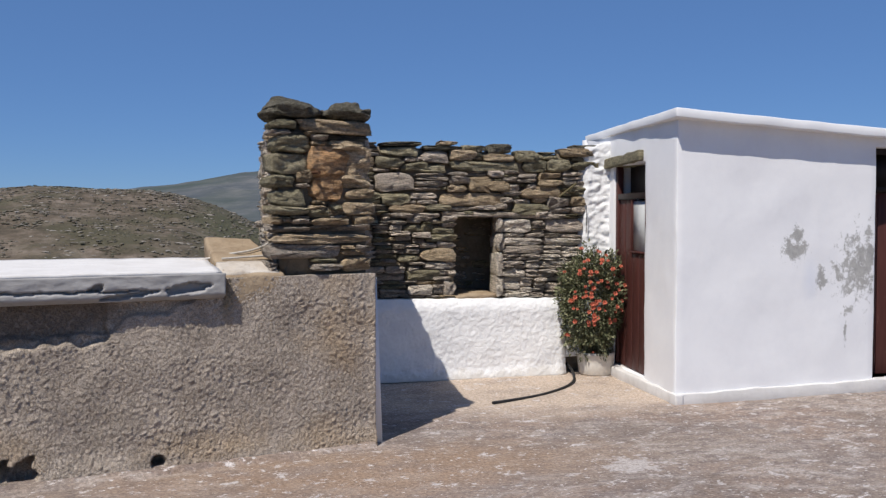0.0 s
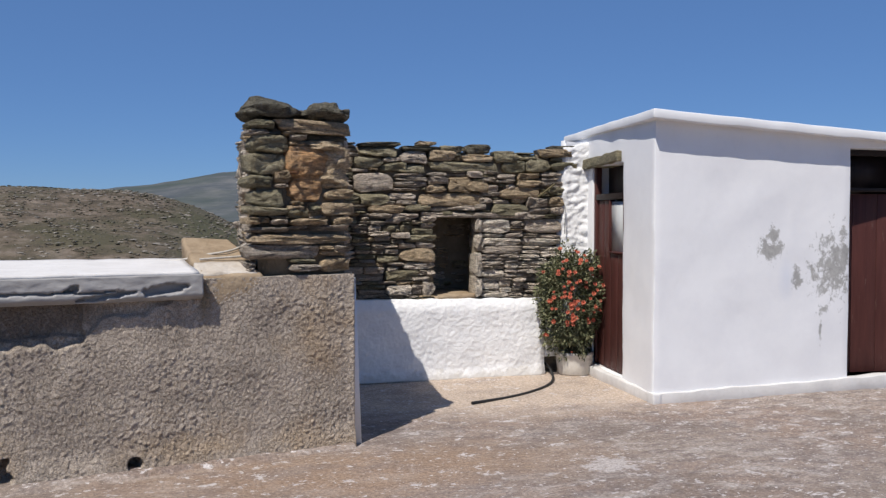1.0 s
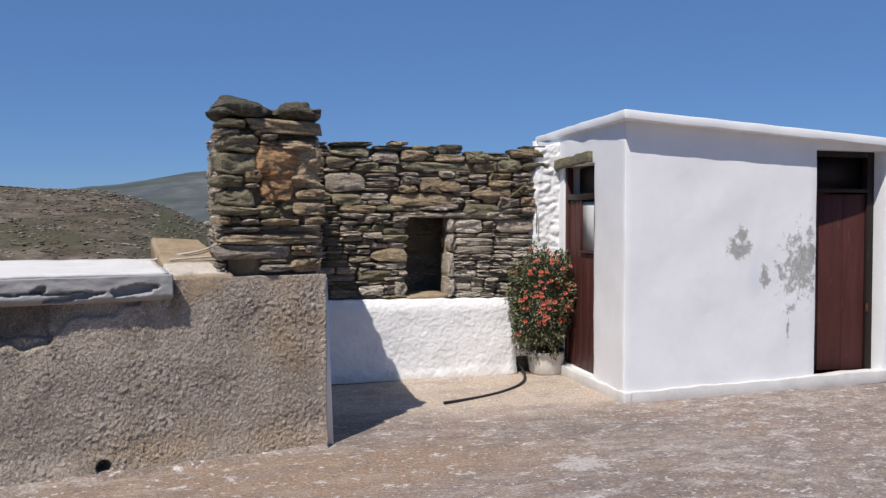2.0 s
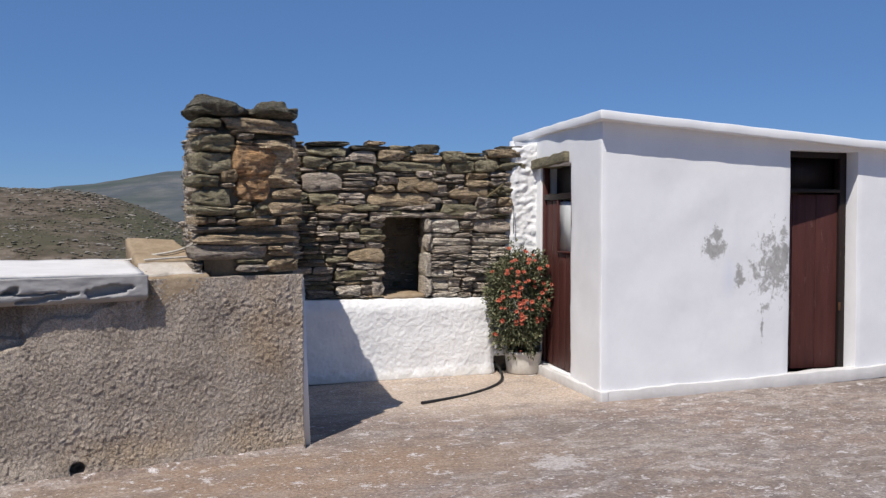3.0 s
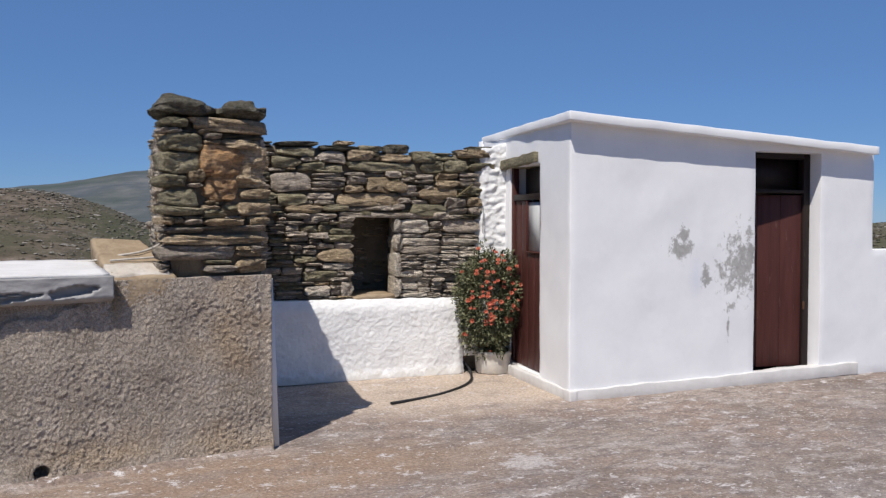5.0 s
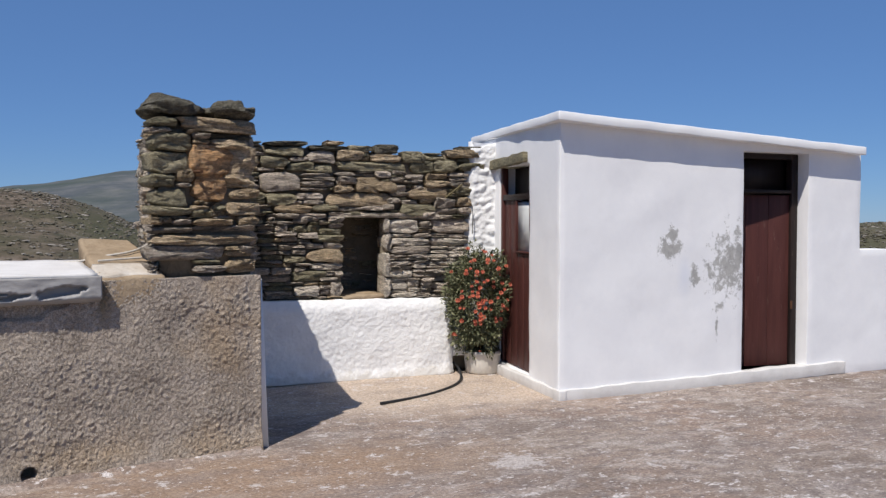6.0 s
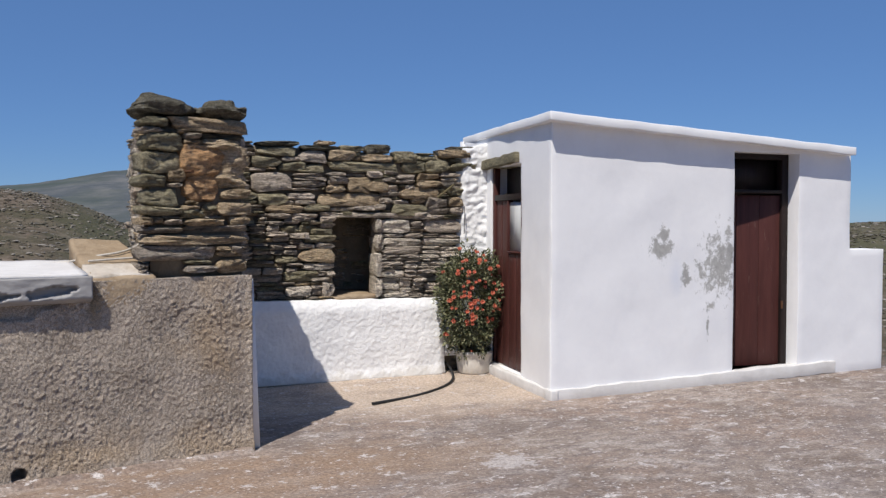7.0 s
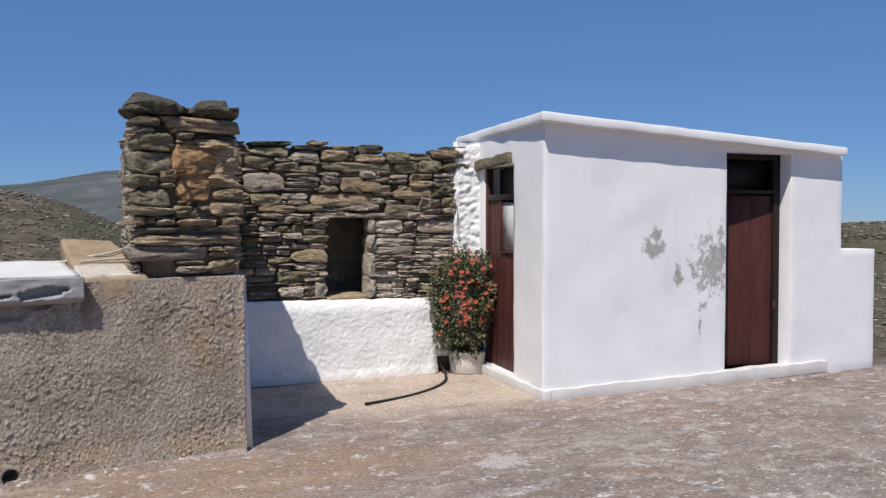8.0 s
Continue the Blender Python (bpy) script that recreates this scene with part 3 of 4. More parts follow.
SIDE_L = math.hypot(6.488 - 8.85, 3.956 - 4.29)
door_side = [(SIDE_L - 1.53, 0.10, SIDE_L - 0.70, 2.06)]
side_bm = panel((0.0, SIDE_L), lambda x: 2.39, 0.26, 0.07, door_side, skin(0.008, 6))
for v in side_bm.verts:
    if v.co.x > SIDE_L - 0.01:
        v.co.x -= v.co.y * math.tan(-radians(90) - math.atan2(6.488 - 8.85, 3.956 - 4.29)) + (0.06 if v.co.y > 0.1 else 0.0)
hut_side = rounded(tagged(part("wall_side", side_bm, lime), "whitewashed hut side wall around a narrow doorway", "wall", kind="structure"), 0.008, 2)
hut_side.matrix_world = SIDE
hut_back = tagged(part("wall_back", slab(((4.3, 8.75), (7.48, 8.75), (7.48, 9.0), (4.3, 9.0)), (2.41, 2.21, 2.21, 2.41), 2.2, 4, 2, 0.0), lime), "plain whitewashed back wall of the hut", "wall", kind="structure")
hut_end = tagged(part("wall_end", box(bmesh.new(), 7.2, 6.77, 0, 7.475, 8.745, 2.195), lime), "plain whitewashed end wall of the hut", "wall", kind="structure")
hut_floor = tagged(part("floor", box(bmesh.new(), 4.3, 6.6, -0.05, 7.2, 8.75, 0.10), dark_inside), "hut floor coloured dark to look unlit", "floor", kind="structure")
roof = rounded(tagged(part("roof", slab(((3.868, 6.36), (7.40, 6.36), (7.50, 8.95), (4.31, 8.95)), (2.447, 2.260, 2.27, 2.452), 0.076, 70, 40, 0.007, 3.5), lime), "thick whitewashed flat roof slab", "roof", kind="structure"), 0.006, 2)
bm = slab(((3.94, 6.458), (7.27, 6.458), (7.27, 6.55), (3.93, 6.55)), (0.086, 0.126, 0.130, 0.097), 0.12, 70, 3, 0.012, 5)
plinth_front = rounded(tagged(part("baseboard", bm, old_lime), "whitewashed plinth along the hut", "plinth", kind="structure"), 0.006)
bm = slab(((3.937, 6.452), (4.02, 6.452), (4.27, 8.2), (4.12, 8.2)), (0.086, 0.086, 0.105, 0.10), 0.12, 3, 40, 0.012, 5)
plinth_side = rounded(tagged(part("baseboard", bm, old_lime), "whitewashed door step along the hut side", "plinth", kind="structure"), 0.012)


# ---- doors ----
def plank_door(name, width, height, planks, label, pane=None):
    door = tagged(new(name), label, "door", kind="structure")
    w = width / planks
    for k in range(planks):
        bm = bmesh.new()
        x0, x1 = k * w + 0.0014, (k + 1) * w - 0.0014
        foot = [(x0 + (x1 - x0) * i / 9, 0.006 + 0.010 * noise.noise((k * 5 + i * 0.9, 2, 0)) + (0.055 if k == 0 and 5 <= i <= 6 else 0.0)) for i in range(10)]
        rim = [bm.verts.new((x, 0, z)) for x, z in foot + [(x1, height), (x0, height)]]
        slab_face = bm.faces.new(rim)
        for v in bmesh.ops.extrude_face_region(bm, geom=[slab_face])["geom"]:
            if isinstance(v, bmesh.types.BMVert):
                v.co.y += 0.03
        bmesh.ops.recalc_face_normals(bm, faces=bm.faces)
        rounded(part("plank", bm, maroon, door), 0.004)
    for z in (0.25, height - 0.3):
        rounded(part("ledge", box(bmesh.new(), 0.03, 0.0305, z, width - 0.03, 0.055, z + 0.1), maroon_and_void, door), 0.004)
    return door


front_door = plank_door("door_1", 0.76, 1.685, 3, "closed maroon plank door with worn paint and a rotted foot")
front_door.matrix_world = pose(5.965, 6.775, 0.098, 0, 0, -9.5)
for x0, z0, x1, z1, name in ((0.745, 0.105, 0.825, 2.19, "post"), (0.02, 0.105, 0.06, 2.19, "post"), (0.06, 1.80, 0.745, 1.835, "transom"), (0.06, 2.13, 0.745, 2.19, "head")):
    bm = box(bmesh.new(), x0 - 0.005, -0.02, z0, x1 - 0.005, 0.06, z1)
    ob = rounded(part(name, bm, maroon_and_void, front_door), 0.006)
    ob.matrix_parent_inverse = front_door.matrix_world.inverted() @ pose(5.952, 6.64, 0.0)
# near-black sheet painted in for the shaded opening above the door
bm = box(bmesh.new(), 0.06, 0.09, 1.78, 0.82, 0.105, 2.17)
ob = part("transom_panel", bm, maroon_and_void, front_door, "near-black sheet standing in for the shaded opening over the door")
ob.matrix_parent_inverse = front_door.matrix_world.inverted() @ pose(5.952, 6.64, 0.0)
ob = rounded(part("bolt", box(bmesh.new(), 0.735, -0.035, 0.66, 0.755, -0.02, 0.74), rust_iron, front_door, "rusty iron bolt"), 0.003)
ob.matrix_parent_inverse = front_door.matrix_world.inverted() @ pose(5.952, 6.64, 0.0)

side_door = tagged(new("door_2"), "narrow maroon door with a pale upper panel", "door", kind="structure")
side_door.matrix_world = SIDE @ pose(SIDE_L - 1.53, 0.0, 0.11)
for k in range(4):
    rounded(part("plank", box(bmesh.new(), 0.06 + k * 0.178 + 0.003, 0.04, 0, 0.06 + (k + 1) * 0.178 - 0.003, 0.07, 1.11 if k >= 2 else 1.62), maroon, side_door), 0.004)
part("upper_panel", box(bmesh.new(), 0.425, 0.045, 1.13, 0.74, 0.06, 1.60), board, side_door, "pale grey board in the upper half")
# the dark void over this door is a near-black sheet, its rail darkened too
for x0, z0, x1, z1, name in ((0.0, 0, 0.058, 1.95, "post"), (0.775, 0, 0.83, 1.95, "post"), (0.058, 1.622, 0.775, 1.68, "transom"), (0.42, 1.112, 0.772, 1.13, "bead"), (0.418, 1.132, 0.425, 1.62, "bead"), (0.058, 1.682, 0.775, 1.95, "transom_panel")):
    rounded(part(name, box(bmesh.new(), x0, 0.02 if name != "transom_panel" else 0.15, z0, x1, 0.08 if name != "transom_panel" else 0.17, z1), maroon_and_void if name.startswith("transom") else maroon, side_door), 0.005)
bm = slab(((-0.30, -0.06), (0.79, -0.045), (0.79, 0.24), (-0.30, 0.24)), (2.135, 2.175, 2.175, 2.135), 0.095, 24, 5, 0.012, 7)
lintel = rounded(tagged(part("lintel", bm, STONE["G"]), "weathered grey stone lintel over the side doorway", "lintel", kind="structure"), 0.01)
lintel.matrix_world = SIDE @ pose(SIDE_L - 1.53, 0, 0)

bm = panel((0.0, 0.20), lambda x: 0.56, 0.13, 0.03, push=skin(0.015, 8), bottom=0.165)
ledge = rounded(tagged(part("wall_ledge", bm, lime_rough), "whitewashed ledge over a drain gap beside the low wall", "ledge", kind="structure"), 0.02, 3)
ledge.matrix_world = pose(3.665, 8.12, 0, 0, 0, -3)

# ---- flower pot and plant ----
POT = Vector((3.99, 8.02, 0.0))


def lathe(profile, n=40):
    bm = bmesh.new()
    rings = [[bm.verts.new((r * math.cos(2 * math.pi * i / n), r * math.sin(2 * math.pi * i / n), z)) for i in range(n)] for r, z in profile]
    for a, c in zip(rings, rings[1:]):
        for i in range(n):
            bm.faces.new([a[i], a[(i + 1) % n], c[(i + 1) % n], c[i]])
    bm.faces.new(rings[-1])
    bm.faces.new(rings[0][::-1])
    return bm


pot = tagged(new("flower_pot"), "round limed cement pot with a red-flowering shrub", "potted plant")
pot.location = POT
part("bowl", lathe([(0.155, 0.0), (0.168, 0.015), (0.18, 0.12), (0.184, 0.19), (0.19, 0.195), (0.19, 0.225), (0.168, 0.225), (0.162, 0.18)]), pot_skin, pot)
part("soil", lathe([(0.155, 0.17), (0.16, 0.2), (0.06, 0.21)]), soil, pot)


def crown_radius(d):
    return 1 + 0.28 * noise.noise(d * 2.3 + Vector((4, 1, 7))) + 0.12 * noise.noise(d * 6)


def crown_point(d, k):
    r = crown_radius(d) * k
    x, z = d.x * 0.36 * r * (1 + 0.16 * d.z), d.z * 0.535 * r
    return Vector((x - 0.06 + 0.02 * z, d.y * 0.30 * r - 0.05, 0.715 + z))


def make_foliage():
    rnd = random.Random(3)
    bm = bmesh.new()
    for _ in range(12500):
        d = Vector((rnd.gauss(0, 1), rnd.gauss(0, 1), rnd.gauss(0, 1))).normalized()
        c = crown_point(d, rnd.uniform(0.55, 1.03))
        if noise.noise(c * 9) > 0.33:
            continue
        aim = (d + Vector((rnd.gauss(0, 0.5), rnd.gauss(0, 0.5), rnd.gauss(0.2, 0.5)))).normalized()
        m = Matrix.Translation(c) @ aim.to_track_quat("Y", "Z").to_matrix().to_4x4() @ pose(0, 0, 0, 0, rnd.uniform(-70, 70), 0)
        s = rnd.uniform(0.015, 0.030)
        v = [bm.verts.new(m @ Vector(p)) for p in ((0, 0, 0), (s * 0.42, s * 0.6, s * 0.16), (0, s * 0.75, 0), (-s * 0.42, s * 0.6, s * 0.16), (0, s * 1.55, -s * 0.25))]
        for f in ((0, 1, 2), (0, 2, 3), (1, 4, 2), (2, 4, 3)):
            bm.faces.new([v[i] for i in f])
    return bm


part("foliage", make_foliage(), leaf, pot, "small dense green leaves", smooth=False)
rnd = random.Random(12)
for _ in range(14):
    d = Vector((rnd.gauss(0, 1), rnd.gauss(0, 1), rnd.gauss(0.3, 1))).normalized()
    tip = crown_point(d, 0.9)
    tube("stem", [(rnd.uniform(-0.04, 0.04), rnd.uniform(-0.04, 0.04), 0.2), (tip.x * 0.3, tip.y * 0.3, 0.4), (tip.x * 0.7, tip.y * 0.7, tip.z * 0.8), tuple(tip)], 0.005, stem_bark, pot)


def make_flower():
    bm = bmesh.new()
    for ring, n, tilt, reach in ((0, 6, 0.35, 1.0), (1, 5, 0.9, 0.7)):
        for k in range(n):
            a = 2 * math.pi * (k + 0.5 * ring) / n
            m = pose(0, 0, 0.003 * ring, 0, 0, math.degrees(a))
            pts = ((0.004, 0, 0), (0.018 * reach, -0.011, 0.012 * tilt), (0.019 * reach, 0.011, 0.012 * tilt), (0.03 * reach, 0, 0.022 * tilt))
            v = [bm.verts.new(m @ Vector(p)) for p in pts]
            bm.faces.new([v[0], v[1], v[2]])
            bm.faces.new([v[1], v[3], v[2]])
    heart = bmesh.ops.create_icosphere(bm, subdivisions=1, radius=0.006)["verts"]
    for f in {f for v in heart for f in v.link_faces}:
        f.material_index = 1
    return finish("flower", bm, [petal, petal_heart], False)


flower_mesh = make_flower()
placed = 0
while placed < 84:
    d = Vector((rnd.gauss(-0.25, 0.7), rnd.gauss(-1.0, 0.5), rnd.gauss(0.15, 0.62))).normalized()
    if noise.noise(d * 2.4 + Vector((9, 2, 3))) < rnd.uniform(-0.7, 0.1):
        continue
    c = crown_point(d, 1.04)
    ob = new("flower", flower_mesh)
    ob.parent = pot
    turn = (d + Vector((rnd.gauss(0, 0.3), rnd.gauss(-0.2, 0.3), 0.25))).to_track_quat("Z", "Y").to_matrix().to_4x4()
    ob.matrix_basis = Matrix.Translation(c) @ turn @ Matrix.Scale(rnd.uniform(0.55, 0.95), 4)
    placed += 1

# ---- hose, cable, iron spike ----
hose = tagged(tube("hose", [(2.495, 6.901, 0.02), (2.70, 6.97, 0.016), (2.95, 7.06, 0.016), (3.25, 7.26, 0.016), (3.52, 7.52, 0.018), (3.66, 7.80, 0.03), (3.74, 8.05, 0.07), (3.76, 8.25, 0.09)], 0.0125, hose_rubber), "black rubber hose lying on the concrete", "hose")
cable = tagged(tube("cable", [(-0.75, 6.17, 1.262), (-0.3, 6.24, 1.262), (0.02, 6.28, 1.262), (0.19, 6.25, 1.268), (0.30, 6.18, 1.305), (0.42, 6.17, 1.318), (0.55, 6.22, 1.34), (0.64, 6.40, 1.385)], 0.008, cable_skin), "pale cable lying along the coping", "cable")
cable_b = tagged(tube("cable", [(0.28, 6.02, 1.283), (0.42, 6.05, 1.290), (0.52, 6.07, 1.298), (0.66, 6.10, 1.30)], 0.007, cable_skin), "short pale cable end on the mortar haunch", "cable")
spike = tagged(tube("iron_spike", [(-0.43, 0.10, 1.85), (-0.43, 0.02, 1.85), (-0.43, -0.06, 1.852), (-0.43, -0.11, 1.846)], 0.011, rust_iron), "rusty iron spike driven into the stone pier", "iron spike")
spike.matrix_world = PARAPET


twig = tagged(tube("twig", [(2.44, -0.035, 1.765), (2.49, -0.045, 1.80), (2.55, -0.04, 1.85), (2.62, -0.03, 1.895)], 0.010, stem_bark), "dry crooked stick wedged in the stone wall", "twig")
wire = tagged(tube("wire", [(2.725, -0.05, 1.40), (2.722, -0.055, 1.50), (2.728, -0.055, 1.60), (2.725, -0.05, 1.68)], 0.004, hose_rubber), "thin dark wire hanging beside whitewashed stones", "wire")
for ob in (twig, wire):
    ob.matrix_world = pose(1.2, 8.27, 0, 0, 0, math.degrees(math.atan2(-0.0415, 1)))


# ---- dry stone walls: cores, then the stones ----
def stone_mesh(seed):
    """One split stone: 1 wide, 1 high, 1 deep, its broken face towards -y, with wedge-shaped ends, ragged edges and an undercut foot."""
    rnd = random.Random(seed)
    n = 22
    powers = [rnd.choice((2.3, 3.2, 4.5, 7.0, 9.0)) for _ in range(4)]
    taper, bow, jag = rnd.uniform(-0.35, 0.35), rnd.uniform(-0.12, 0.12), rnd.uniform(0.10, 0.30)
    outline = []
    for k in range(n):
        a = 2 * math.pi * (k + rnd.uniform(-0.35, 0.35)) / n
        c, s = math.cos(a), math.sin(a)
        p = powers[(c > 0) + 2 * (s > 0)]
        f = 0.525 * (1 - jag * abs(noise.noise((c * 1.8, s * 1.8, seed * 3.1))) - abs(rnd.gauss(0, 0.035)))
        x, z = f * math.copysign(abs(c) ** (2 / p), c), f * math.copysign(abs(s) ** (2 / p), s)
        outline.append((x, z * (1 + taper * x) + bow * (4 * x * x - 0.5)))
    tilt_x, tilt_z = rnd.uniform(-0.12, 0.10), rnd.uniform(-0.12, 0.05)
    bm = bmesh.new()
    rings = []
    for k, y, j in ((0.92, 0.5, 0.0), (1.0, -0.30, 0.03), (0.94, -0.41, 0.06), (0.72, -0.45, 0.10), (0.38, -0.46, 0.12)):
        ring = []
        for x, z in outline:
            px, pz = x * k * (1 + rnd.uniform(-j, j)), z * k * (1 + rnd.uniform(-j, j))
            deep = tilt_x * px + tilt_z * pz + 0.13 * noise.noise((px * 3.0, seed * 1.7, pz * 2.2)) if j else 0.0
            ring.append(bm.verts.new((px, y + deep + rnd.uniform(-j, j) * 0.40, pz)))
        rings.append(ring)
    for a, c in zip(rings, rings[1:]):
        for i in range(n):
            bm.faces.new([a[i], a[(i + 1) % n], c[(i + 1) % n], c[i]])
    mid = bm.verts.new((0, -0.46 + rnd.uniform(-0.05, 0.05), 0))
    for i in range(n):
        bm.faces.new([rings[-1][i], rings[-1][(i + 1) % n], mid])
    bm.faces.new(rings[0][::-1])
    # crisp arrises round the broken face
    for ring in rings[1:3]:
        for i in range(n):
            bm.edges.get((ring[i], ring[(i + 1) % n])).smooth = False
    for i in range(0, n, 3):
        bm.edges.get((rings[1][i], rings[2][i])).smooth = False
    return bm


def rugged_mesh(seed, kind):
    """A broken boulder face, 1 wide, 1 high, 1 deep, towards -y, with slanting cleavage steps."""
    bm = bmesh.new()
    nx, nz = 34, 28
    rnd = random.Random(round(seed * 10))
    planes = [(rnd.uniform(-0.28, 0.28), rnd.uniform(-0.30, 0.22), rnd.uniform(-0.08, 0.06)) for _ in range(7)]
    grid = {}
    for i in range(nx + 1):
        for j in range(nz + 1):
            u, v = i / nx * 2 - 1, j / nz * 2 - 1
            x, z = u * math.sqrt(1 - 0.36 * v * v), v * math.sqrt(1 - 0.36 * u * u)
            rim = max(abs(u), abs(v))
            k = 0.53 - 0.16 * abs(noise.noise((x * 1.9, seed, z * 1.9)))
            facets = max(fx * x + fz * z + fc for fx, fz, fc in planes)
            y = -0.46 + 0.5 * step01(0.76, 1.0, rim) + facets - 0.09 * noise.fractal((x * 1.6 + seed, 2, z * 2.0), 1.0, 2.1, 4)
            grid[i, j] = bm.verts.new((x * k, y, z * k))
    for i in range(nx):
        for j in range(nz):
            bm.faces.new([grid[i, j], grid[i + 1, j], grid[i + 1, j + 1], grid[i, j + 1]])
    rim = [e for e in bm.edges if e.is_boundary]
    for v in bmesh.ops.extrude_edge_only(bm, edges=rim)["geom"]:
        if isinstance(v, bmesh.types.BMVert):
            v.co.y = 0.5
    return finish("stone", bm, STONE["T" if kind == "Q" else kind], True)


STONE_SHAPES = 22
stone_meshes = {}


def stone_data(kind, k):
    if (kind, k) not in stone_meshes:
        stone_meshes[kind, k] = finish("stone", stone_mesh(k), STONE[kind])
    return stone_meshes[kind, k]


spare = {}


def lay_joined(parent, rnd, kind, x0, z0, x1, z1, depth, proud=0.0, face=0.0):
    """The same stone, kept for the wall's joined rest."""
    bm = stone_mesh(rnd.randrange(STONE_SHAPES))
    m = pose((x0 + x1) / 2, face + depth / 2 - proud, (z0 + z1) / 2, rnd.gauss(0, 2), rnd.gauss(0, 1.6), rnd.gauss(0, 3)) @ Matrix.Diagonal((x1 - x0 - 0.001, depth, z1 - z0 - 0.003, 1))
    verts, faces, kinds = spare.setdefault(parent, ([], [], []))
    n = len(verts)
    bm.verts.index_update()
    verts += [m @ v.co for v in bm.verts]
    for f in bm.faces:
        faces.append([n + v.index for v in f.verts])
        kinds.append(kind)
    bm.free()


def join_rest(parent):
    if parent in spare:
        verts, faces, kinds = spare.pop(parent)
        me = bpy.data.meshes.new("small_stones")
        me.from_pydata(verts, [], faces)
        names = sorted(set(kinds))
        for k in names:
            me.materials.append(STONE[k])
        for p, k in zip(me.polygons, kinds):
            p.material_index = names.index(k)
        ob = new("small_stones", me)
        ob.parent = parent
        tagged(ob, kind="stuff")


def lay(parent, rnd, kind, x0, z0, x1, z1, depth, proud=0.0, face=0.0, label=""):
    """One stone in the parent's frame, filling x0..x1, z0..z1, its back depth metres in."""
    ob = new("stone", rugged_mesh(x0 * 9, kind) if kind in "RQ" else stone_data(kind, rnd.randrange(STONE_SHAPES)))
    ob.parent = parent
    w, h = x1 - x0 - 0.001, z1 - z0 - 0.003
    y = face + depth / 2 - proud
    flip = rnd.choice((1, -1))
    ob.matrix_basis = pose((x0 + x1) / 2, y, (z0 + z1) / 2, rnd.gauss(0, 2), rnd.gauss(0, 1.6), rnd.gauss(0, 3)) @ Matrix.Diagonal((w * flip, depth, h, 1))
    if flip < 0:
        ob.matrix_basis = pose((x0 + x1) / 2, y, (z0 + z1) / 2, 0, 180, 0) @ Matrix.Diagonal((w, depth, h, 1))
    return tagged(ob, label)


def rubble(parent, seed, x0, z0, x1, top, keys, holes, kind_at, heights=(0.030, 0.072), face=0.0, limit=290, wave=0.012, stretch=(2.6, 6.0)):
    """Fills a wall face with flat stones, course on course, round the key stones and openings."""
    rnd = random.Random(seed)
    q = 0.01
    peak = max(top(x0 + (x1 - x0) * i / 20) for i in range(21))
    nx, nz = round((x1 - x0) / q), round((peak - z0) / q)
    taken = np.zeros((nz, nx), bool)
    for i in range(nx):
        taken[max(0, round((top(x0 + i * q) - z0) / q)):, i] = True
    for h in holes:
        taken[max(0, round((h[1] - z0) / q)):max(0, round((h[3] - z0) / q)), max(0, round((h[0] - x0) / q)):max(0, round((h[2] - x0) / q))] = True
    count = 0
    for kind, a, b, c, d in keys:
        taken[max(0, round((b - z0) / q)):max(0, round((d - z0) / q)), max(0, round((a - x0) / q)):max(0, round((c - x0) / q))] = True
        lay(parent, rnd, kind, a, b, c, d, rnd.uniform(0.18, 0.24), -0.02 if kind == "C" and d < 2.15 else rnd.uniform(-0.004, 0.036), face)
        count += 1
    course, low = 0, 0
    for j in range(nz):
        if j >= course:
            grow = 1.35 if z0 + j * q > 1.5 else 1.0
            low, course = j, j + max(3, round(rnd.uniform(*heights) * grow * rnd.choice((0.8, 1.1, 1.5)) / q))
        i = 0
        while i < nx:
            if taken[j, i]:
                i += 1
                continue
            h = course - j if rnd.random() < 0.68 else max(2, round((course - j) * rnd.uniform(0.4, 0.6)))
            w = max(4, round(h * rnd.uniform(*stretch)))
            w = min(max(w, rnd.randint(9, 16)), 44)
            run = 1
            while i + run < nx and run < w + 7 and not taken[j, i + run]:
                run += 1
            w = run if run - w < 7 else w
            tall = 1
            while tall < h + 3 and j + tall < nz and not taken[j + tall, i:i + w].any():
                tall += 1
            h = min(tall, h) if rnd.random() < 0.9 else tall
            h = max(1, min(h, round(w * 0.62)))
            taken[j:j + h, i:i + w] = True
            if w * h >= 10 and h >= 2:
                a, b = x0 + i * q, z0 + j * q + wave * noise.noise(((x0 + (i + w / 2) * q) * 1.7, j * q * 1.2, seed))
                (lay if count < limit else lay_joined)(parent, rnd, kind_at(rnd, a + w * q / 2, b + h * q / 2), a, b, a + w * q, b + h * q, rnd.uniform(0.15, 0.22), rnd.gauss(0.0, 0.014), face)
                count += 1
            i += w
    join_rest(parent)
    return count


BACK = pose(1.2, 8.27, 0, 0, 0, math.degrees(math.atan2(-0.0415, 1)))
WINDOW = (1.385, 0.79, 1.805, 1.575)


def back_top(x):
    return 2.255 + 0.02 * math.sin(x * 2.4 + 0.4) + 0.022 * noise.noise((x * 7, 0, 0)) - 0.03 * step01(1.8, 2.1, x) + 0.03 * step01(2.4, 2.8, x)


stone_wall = tagged(part("wall_stone", panel((0.0, 3.05), lambda x: back_top(x) - 0.035, 0.22, 0.1, [WINDOW], push=lambda x, z: 0.085), mortar), "dry stone schist wall with a small square opening", "wall", kind="structure")
stone_wall.matrix_world = BACK
chamber = tagged(part("wall_chamber", panel((0.0, 3.05), lambda x: 2.2, 0.2, 0.3), mortar), "dim stone wall inside the ruined store", "wall", kind="structure")
chamber.matrix_world = BACK @ pose(0, 0.70, 0)
